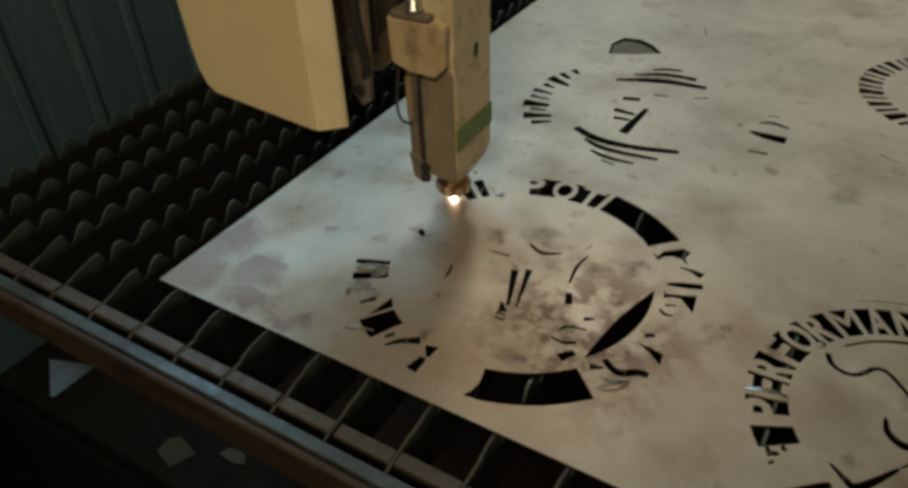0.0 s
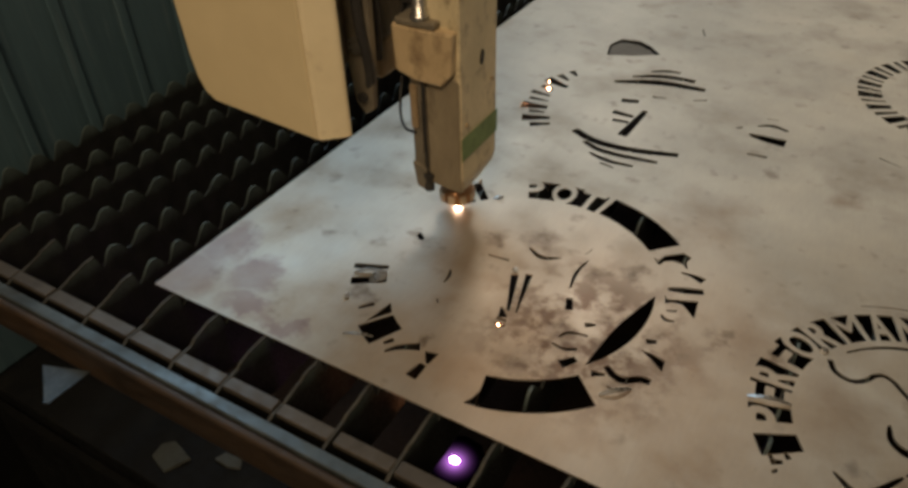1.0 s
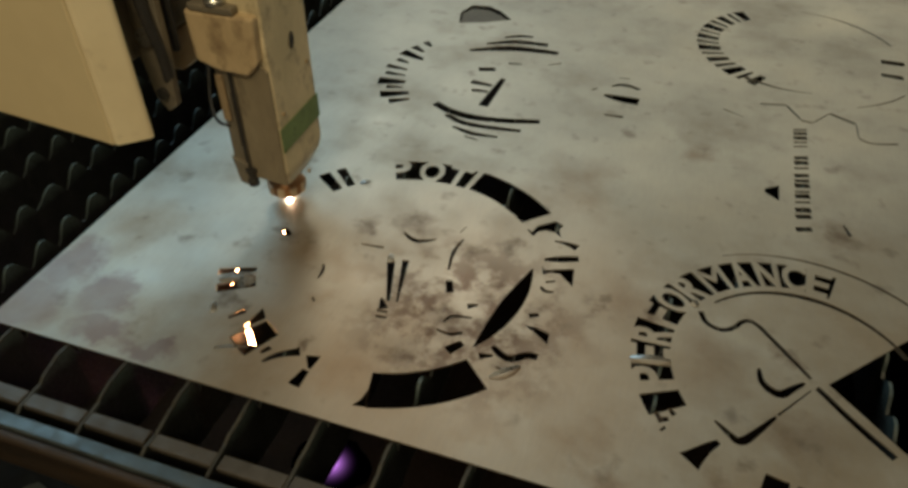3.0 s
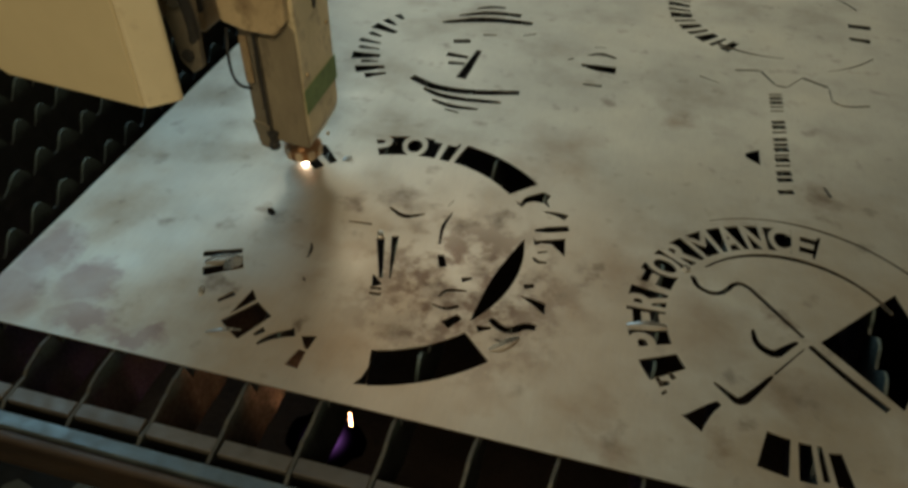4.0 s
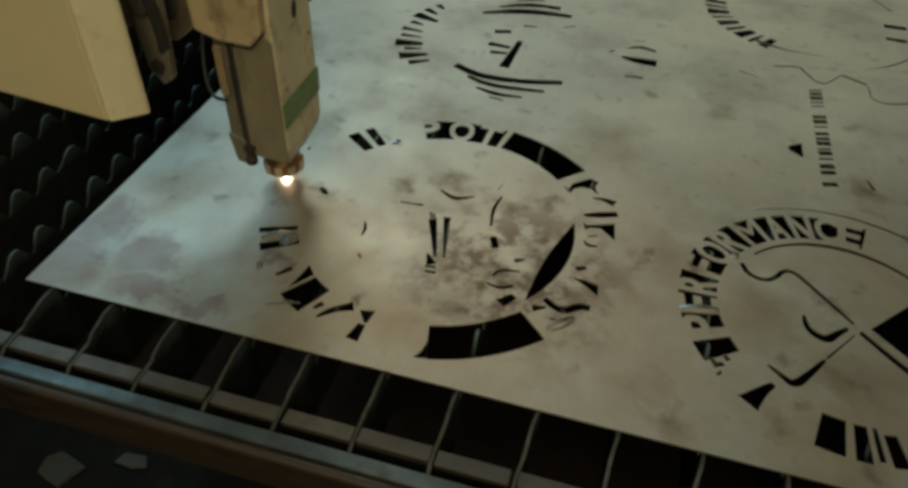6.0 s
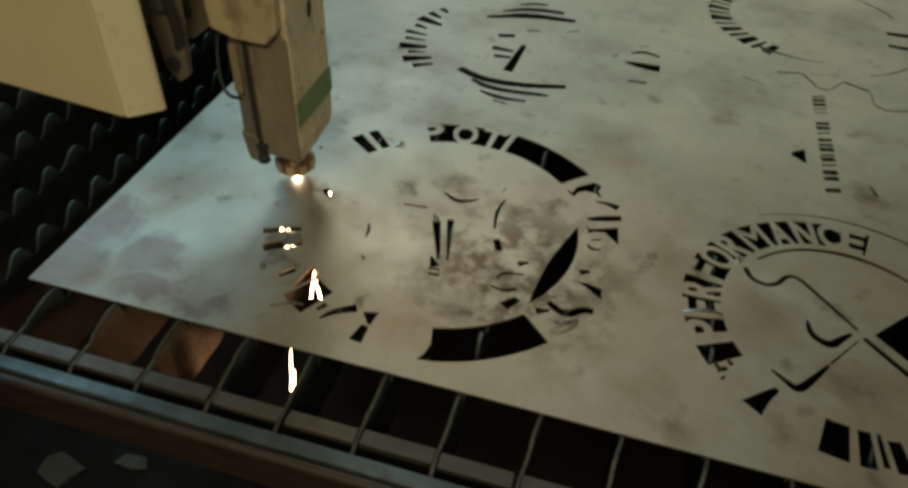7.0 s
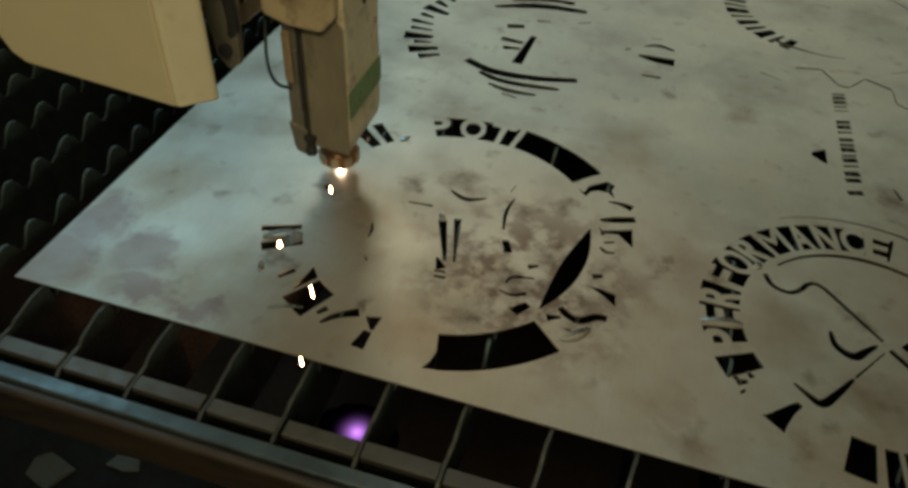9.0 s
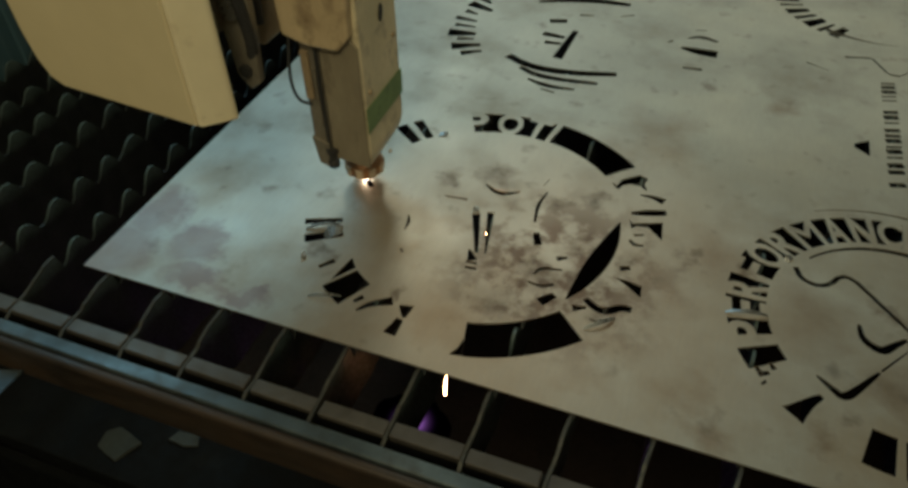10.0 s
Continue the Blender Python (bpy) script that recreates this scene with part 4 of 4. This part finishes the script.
def sparks():
    """Short, middling and long falling sparks, and a few long ones that fly over the sheet."""
    kinds = []
    for length, r, count, label, group in ((0.015, 0.00080, 46, "small glowing orange spark falling into the tray", "sparks under the sheet"), (0.030, 0.0006, 44, "glowing orange spark falling into the tray", "sparks under the sheet"), (0.056, 0.0006, 50, "long glowing orange spark falling into the tray", "sparks under the sheet"), (0.120, 0.0005, 4, "thin bright spark flying over the sheet", "sparks over the sheet")):
        first = tagged(spark(length, r), label, "spark", group)
        kinds.append([first] + [copy_thing(first, Matrix()) for _ in range(count - 1)])
    return kinds


SPARKS = sparks()


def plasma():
    """Beam spot on the tray floor: a small white-violet core on a disc that paints its halo, dimmer towards its rim.
    """
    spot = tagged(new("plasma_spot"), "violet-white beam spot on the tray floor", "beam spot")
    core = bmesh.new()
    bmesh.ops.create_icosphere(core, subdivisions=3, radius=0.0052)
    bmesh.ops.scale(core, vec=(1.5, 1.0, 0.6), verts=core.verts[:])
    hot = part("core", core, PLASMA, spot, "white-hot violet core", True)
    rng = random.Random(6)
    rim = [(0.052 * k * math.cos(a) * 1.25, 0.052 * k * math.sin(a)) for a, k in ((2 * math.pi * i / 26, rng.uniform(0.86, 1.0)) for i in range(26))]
    part("pool", prism(rim, -0.0050, -0.0035), HALO, spot, "dim violet rim of the molten spot")
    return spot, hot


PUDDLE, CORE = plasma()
pb = bmesh.new()
bmesh.ops.create_icosphere(pb, subdivisions=2, radius=0.0040)
bmesh.ops.scale(pb, vec=(1.0, 1.0, 0.30), verts=pb.verts[:])
POINT = tagged(part("cutting_point", pb, BEAM, None, "", True), "white-hot cutting point under the nozzle", "cutting point")
PILOT_SPOT = tagged(part("pilot_spot", block((-0.0075, -0.0012, 0.0), (0.0075, 0.0012, 0.0004)), PILOT), "small red pilot light mark on the sheet", "pilot light")


# ---- motion ----
HEAD_ROWS = [
    (0.0, 0.2002, 0.2783, 0), (0.3, 0.1935, 0.2840, 0), (0.5, 0.1987, 0.2800, 0), (0.7, 0.2010, 0.2810, 0), (1.0, 0.2110, 0.2713, 0), (1.5, 0.2123, 0.2587, 0),
    (2.0, 0.1953, 0.2554, 0), (2.5, 0.1689, 0.2408, 0), (3.0, 0.1773, 0.2547, 0), (3.2, 0.1620, 0.2630, 0), (3.6, 0.1780, 0.2780, 0), (4.0, 0.2030, 0.2900, 0),
    (4.3, 0.2127, 0.2925, 0), (4.5, 0.1776, 0.2342, 0.058), (4.7, 0.1700, 0.2050, 0.010), (5.0, 0.1710, 0.1977, 0), (5.1, 0.1711, 0.1975, 0), (5.2, 0.1712, 0.1973, 0), (5.5, 0.1717, 0.1965, 0),
    (5.7, 0.1590, 0.2130, 0), (6.2, 0.1560, 0.2080, 0), (6.8, 0.1560, 0.2110, 0), (7.0, 0.1617, 0.2161, 0), (7.5, 0.1724, 0.2127, 0), (8.0, 0.1579, 0.2312, 0),
    (8.2, 0.1590, 0.2390, 0), (8.5, 0.1779, 0.2282, 0), (8.8, 0.1870, 0.2470, 0), (9.0, 0.2010, 0.2350, 0), (9.2, 0.1920, 0.2300, 0), (9.5, 0.1827, 0.2233, 0),
    (9.8, 0.1960, 0.2225, 0), (10.0, 0.1965, 0.2072, 0),
]
# the beam spot on the tray floor, drifting with the beam's blow-back
SPOT_ROWS = [
    (0.0, 0.62, 1.10, -0.56), (0.38, 0.62, 1.10, -0.56), (0.45, 0.224, 0.237), (1.0, 0.210, 0.244), (1.5, 0.214, 0.240), (2.0, 0.230, 0.226), (2.5, 0.201, 0.227), (3.0, 0.193, 0.216),
    (3.4, 0.20, 0.22), (4.15, 0.20, 0.24), (4.3, 0.62, 1.10, -0.56), (6.8, 0.62, 1.10, -0.56), (8.02, 0.62, 1.10, -0.56), (8.13, 0.172, 0.228), (8.5, 0.180, 0.212), (8.8, 0.185, 0.214), (9.0, 0.205, 0.220), (9.5, 0.187, 0.214), (10.0, 0.219, 0.214),
]


# falling sparks: time, place, how many, and their length from short to long
FALL_A = (
    (0.5, 0.319, 0.089, 5, 3), (0.5, 0.303, 0.149, 2, 2), (0.5, 0.380, 0.106, 2, 1), (0.5, 0.259, 0.101, 1, 1), (0.8, 0.252, 0.099, 1, 1), (0.8, 0.317, 0.085, 3, 2),
    (0.8, 0.349, 0.172, 3, 1), (0.8, 0.400, 0.097, 6, 2), (1.0, 0.291, 0.104, 1, 1), (1.2, 0.282, 0.103, 1, 1), (1.5, 0.085, 0.060, 2, 2), (1.5, 0.160, 0.087, 4, 2),
    (1.5, 0.251, 0.096, 1, 1), (1.5, 0.305, 0.093, 8, 3), (1.5, 0.323, 0.161, 8, 2), (1.5, 0.253, 0.036, 1, 1),
)
FALL_B = (
    (1.8, 0.332, 0.174, 3, 1), (1.8, 0.306, 0.084, 5, 2), (1.8, 0.337, 0.083, 4, 2), (1.8, 0.378, 0.091, 2, 1),
    (1.7, 0.092, 0.056, 1, 1), (1.7, 0.308, 0.109, 2, 1), (1.7, 0.319, 0.137, 2, 1), (1.7, 0.360, 0.192, 3, 1), (1.7, 0.400, 0.226, 5, 1), (2.0, 0.222, 0.152, 2, 2),
    (2.0, 0.251, 0.088, 2, 2), (2.0, 0.317, 0.072, 15, 3), (2.0, 0.379, 0.079, 10, 3), (2.0, 0.323, 0.164, 6, 2), (2.2, 0.301, 0.142, 2, 1), (2.2, 0.384, 0.082, 6, 2),
    (2.2, 0.376, 0.167, 1, 1), (2.5, 0.329, 0.170, 6, 2), (2.5, 0.315, 0.066, 2, 2),
)
FALL_C = (
    (2.8, 0.153, 0.041, 2, 3), (2.8, 0.178, 0.059, 2, 3), (2.8, 0.241, 0.051, 1, 2), (2.8, 0.243, 0.099, 2, 1), (3.0, 0.156, 0.086, 1, 1), (3.2, 0.241, 0.082, 2, 2),
    (3.2, 0.324, 0.161, 7, 3), (3.2, 0.315, 0.065, 4, 3), (3.2, 0.385, 0.084, 3, 2), (3.2, 0.215, 0.167, 1, 1), (4.3, 0.344, 0.074, 2, 3), (6.8, 0.117, 0.102, 3, 2),
    (6.8, 0.155, 0.060, 2, 1), (6.8, 0.205, 0.092, 1, 3), (6.8, 0.312, 0.074, 1, 1), (6.8, 0.404, 0.087, 3, 2), (6.8, 0.462, 0.075, 3, 2), (7.0, 0.165, 0.060, 2, 3),
    (7.0, 0.200, 0.087, 2, 3),
)
FALL_D = (
    (7.2, 0.162, 0.073, 1, 3), (7.2, 0.253, 0.139, 2, 2), (7.5, 0.130, 0.089, 1, 3), (7.5, 0.166, 0.088, 1, 2), (7.5, 0.186, 0.045, 1, 1), (7.7, 0.240, 0.081, 8, 3),
    (7.7, 0.278, 0.076, 8, 3), (7.7, 0.308, 0.062, 4, 3), (7.7, 0.246, 0.169, 3, 2), (8.0, 0.127, 0.081, 1, 3), (8.0, 0.194, 0.086, 4, 3), (8.0, 0.235, 0.078, 2, 3),
    (8.0, 0.415, 0.053, 2, 2), (8.0, 0.484, 0.050, 2, 2), (8.0, 0.292, 0.060, 1, 1), (8.0, 0.398, 0.106, 1, 1), (8.2, 0.183, 0.078, 7, 3), (8.2, 0.211, 0.074, 3, 3),
    (8.2, 0.268, 0.078, 1, 3),
)
FALL_E = (
    (8.5, 0.250, 0.165, 4, 1), (8.5, 0.285, 0.155, 4, 1), (8.4, 0.177, 0.054, 1, 1), (8.4, 0.287, 0.087, 2, 2), (8.4, 0.239, 0.097, 1, 1), (8.7, 0.105, 0.100, 2, 2), (8.7, 0.189, 0.075, 6, 3), (8.7, 0.161, 0.055, 3, 2),
    (9.0, 0.083, 0.084, 1, 1), (9.0, 0.194, 0.107, 1, 1), (9.3, 0.266, 0.076, 1, 3), (9.3, 0.199, 0.107, 1, 1), (9.3, 0.253, 0.142, 1, 1), (9.3, 0.340, 0.185, 1, 2),
    (9.5, 0.243, 0.087, 2, 3), (9.5, 0.280, 0.075, 3, 2), (9.5, 0.339, 0.099, 4, 2), (9.5, 0.367, 0.066, 2, 1), (9.5, 0.361, 0.169, 3, 2), (9.5, 0.315, 0.048, 2, 1),
    (9.8, 0.268, 0.046, 1, 2), (9.8, 0.213, 0.091, 1, 1), (10.0, 0.337, 0.065, 1, 2),
)
# sparks that pass close under the cut-outs: time, place, how many
GLINT_A = (
    (1.0, 0.305, 0.227, 1), (1.0, 0.336, 0.138, 1), (1.2, 0.166, 0.160, 2), (1.2, 0.185, 0.230, 1), (2.0, 0.163, 0.146, 2), (2.0, 0.189, 0.223, 1),
    (2.0, 0.250, 0.180, 1), (2.0, 0.341, 0.142, 1), (2.2, 0.324, 0.213, 1), (2.2, 0.343, 0.143, 1), (2.5, 0.188, 0.225, 1), (2.5, 0.253, 0.181, 1),
    (2.5, 0.344, 0.135, 2), (2.8, 0.182, 0.126, 2), (2.8, 0.238, 0.076, 2), (2.8, 0.192, 0.215, 1), (3.0, 0.174, 0.146, 2), (3.0, 0.230, 0.077, 2),
    (3.0, 0.188, 0.219, 1), (3.2, 0.237, 0.182, 2), (4.3, 0.335, 0.156, 1), (4.3, 0.360, 0.089, 1),
)
GLINT_B = (
    (6.8, 0.178, 0.142, 4), (6.8, 0.238, 0.072, 2), (7.0, 0.179, 0.143, 4), (7.0, 0.237, 0.088, 2), (7.2, 0.176, 0.145, 2), (7.2, 0.235, 0.082, 2),
    (7.5, 0.179, 0.138, 3), (7.5, 0.240, 0.083, 2), (7.7, 0.181, 0.140, 4), (7.7, 0.239, 0.082, 3), (8.0, 0.179, 0.140, 4), (8.0, 0.230, 0.085, 3),
)
GLINT_C = (
    (8.2, 0.173, 0.142, 3), (8.2, 0.232, 0.086, 3), (8.4, 0.179, 0.139, 2), (8.4, 0.243, 0.081, 1), (8.5, 0.183, 0.137, 4), (8.5, 0.229, 0.081, 2),
    (8.7, 0.176, 0.143, 4), (8.7, 0.236, 0.080, 3), (9.0, 0.182, 0.134, 2), (9.0, 0.240, 0.083, 1), (9.3, 0.237, 0.082, 2), (9.3, 0.334, 0.184, 1),
    (9.5, 0.252, 0.088, 1), (9.8, 0.192, 0.124, 2), (9.8, 0.243, 0.067, 2), (10.0, 0.330, 0.201, 2),
)
GLINT_FAR = (
    (1.0, 0.185, 0.600, 2), (1.0, 0.160, 0.650, 1), (1.5, 0.185, 0.610, 2), (1.5, 0.170, 0.640, 1), (2.0, 0.180, 0.600, 2), (2.0, 0.190, 0.560, 1), (3.2, 0.185, 0.600, 2), (8.3, 0.185, 0.590, 1), (9.5, 0.185, 0.600, 2),
)
# the small opened kerf beside the nozzle, lit from below while the beam cuts
KERF = tuple((t, 0.1945, 0.2240, 1) for t in (6.8, 7.0, 7.2, 7.5, 7.7, 8.0, 8.2, 8.4, 8.5, 8.7, 9.0, 9.3, 9.5, 9.8))
# long sparks over the sheet: time, start and end of the flight
OVER = (
    (0.80, (0.215, 0.280, 0.006), (0.330, 0.388, 0.046)), (0.80, (0.229, 0.290, 0.007), (0.437, 0.424, 0.014)),
    (1.20, (0.240, 0.315, 0.045), (0.326, 0.458, 0.144)), (1.20, (0.246, 0.317, 0.044), (0.334, 0.460, 0.142)), (1.70, (0.260, 0.305, 0.031), (0.301, 0.359, 0.067)),
)


def motions():
    walk(HEAD_THING, [(t, pose(x, y, z)) for t, x, y, z in HEAD_ROWS])
    walk(CARRIAGE, [(t, pose(x, y, 0)) for t, x, y, z in HEAD_ROWS])
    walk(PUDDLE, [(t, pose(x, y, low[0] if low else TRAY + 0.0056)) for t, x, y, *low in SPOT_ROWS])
    walk(CORE, [(0.0, pose(0, 0, 0)), (4.3, pose(0, 0, 0)), (7.0, pose(0, 0, -0.009)), (9.15, pose(0, 0, -0.009)), (9.3, pose(0, 0, 0)), (10.0, pose(0, 0, 0))])
    # the beam is off while the head lifts: the hot point stays up in the nozzle, the pilot light shows
    lift = lambda t, z: 0.022 + z if 4.35 < t < 5.15 else 0.0026
    walk(POINT, [(t, pose(x, y, lift(t, z))) for t, x, y, z in HEAD_ROWS])
    walk(PILOT_SPOT, [(t, pose(x, y, 0.0004 if t in (4.5, 4.7) else 0.030 + z, 0, 0, 38)) for t, x, y, z in HEAD_ROWS])
    rng = random.Random(23)
    flights = [{ob: [] for ob in kind} for kind in SPARKS]

    events = []

    def fly(t, kind, start, end, lean):
        """Give a flight at t to the spark of this kind that has rested longest."""
        ob = min(flights[kind], key=lambda o: flights[kind][o][-1][0] if flights[kind][o] else -1.0)
        turn = lean.to_track_quat("Z", "Y").to_matrix().to_4x4()
        down = Matrix.Translation((start[0], start[1], TRAY - 0.10)) @ turn
        t0, t1 = t - 0.06, t + 0.06
        if flights[kind][ob] and flights[kind][ob][-1][0] > t0 - 0.08:
            return
        flights[kind][ob] += [(t0 - 0.04, down), (t0, Matrix.Translation(start) @ turn), (t1, Matrix.Translation(end) @ turn), (t1 + 0.04, down)]

    # cutting goes on between 3.3 and 4.2 s and begins again at 6.4 s
    between = [(3.3 + 0.08 * i, 0.22 + 0.16 * rng.random(), 0.06 + 0.07 * rng.random(), rng.choice((1, 2, 3)), rng.choice((1, 2, 3))) for i in range(12)]
    between += [(6.4 + 0.08 * i, 0.12 + 0.10 * rng.random(), 0.06 + 0.05 * rng.random(), rng.choice((1, 2, 3)), rng.choice((1, 2, 3))) for i in range(5)]
    for t, x, y, n, size in FALL_A + FALL_B + FALL_C + FALL_D + FALL_E + tuple(between):
        for _ in range(n):
            wide = 0.004 + 0.0026 * n
            off = rng.gauss(0, wide)
            p = Vector((x + off, y + rng.gauss(0, 0.008), -0.16 + rng.gauss(0, 0.016)))
            v = Vector((off * 1.6 + rng.gauss(0, 0.03), rng.gauss(-0.05, 0.05), -0.5))
            events.append((min(max(t, 0.12), 9.99), size - 1, p - v * 0.03, p + v * 0.03, -v))
    for t, x, y, n in GLINT_A + GLINT_B + GLINT_C + GLINT_FAR + KERF:
        for _ in range(n):
            p = Vector((x + rng.gauss(0, 0.0015 + 0.0022 * (n - 1)), y + rng.gauss(0, 0.001 + 0.001 * (n - 1)), -0.022 + rng.gauss(0, 0.002)))
            v = Vector((rng.gauss(0.03, 0.06), rng.gauss(-0.05, 0.05), -0.3))
            events.append((min(t, 9.99), 0 if n == 1 else 1, p - v * 0.01, p + v * 0.01, -v))
    for t, a, b in OVER:
        a, b = Vector(a), Vector(b)
        events.append((t, 3, a.lerp(b, 0.46), a.lerp(b, 0.54), b - a))
    for event in sorted(events, key=lambda e: e[:2]):
        fly(*event)
    home = pose(0.60, 1.10, TRAY - 0.10)
    for kind in flights:
        for ob, rows in kind.items():
            rows = [r for r in rows if r[0] < 9.995]
            first, last = (rows[0][1], rows[-1][1]) if rows else (home, home)
            walk(ob, [(0.0, first)] + rows + [(10.0, last)])


motions()
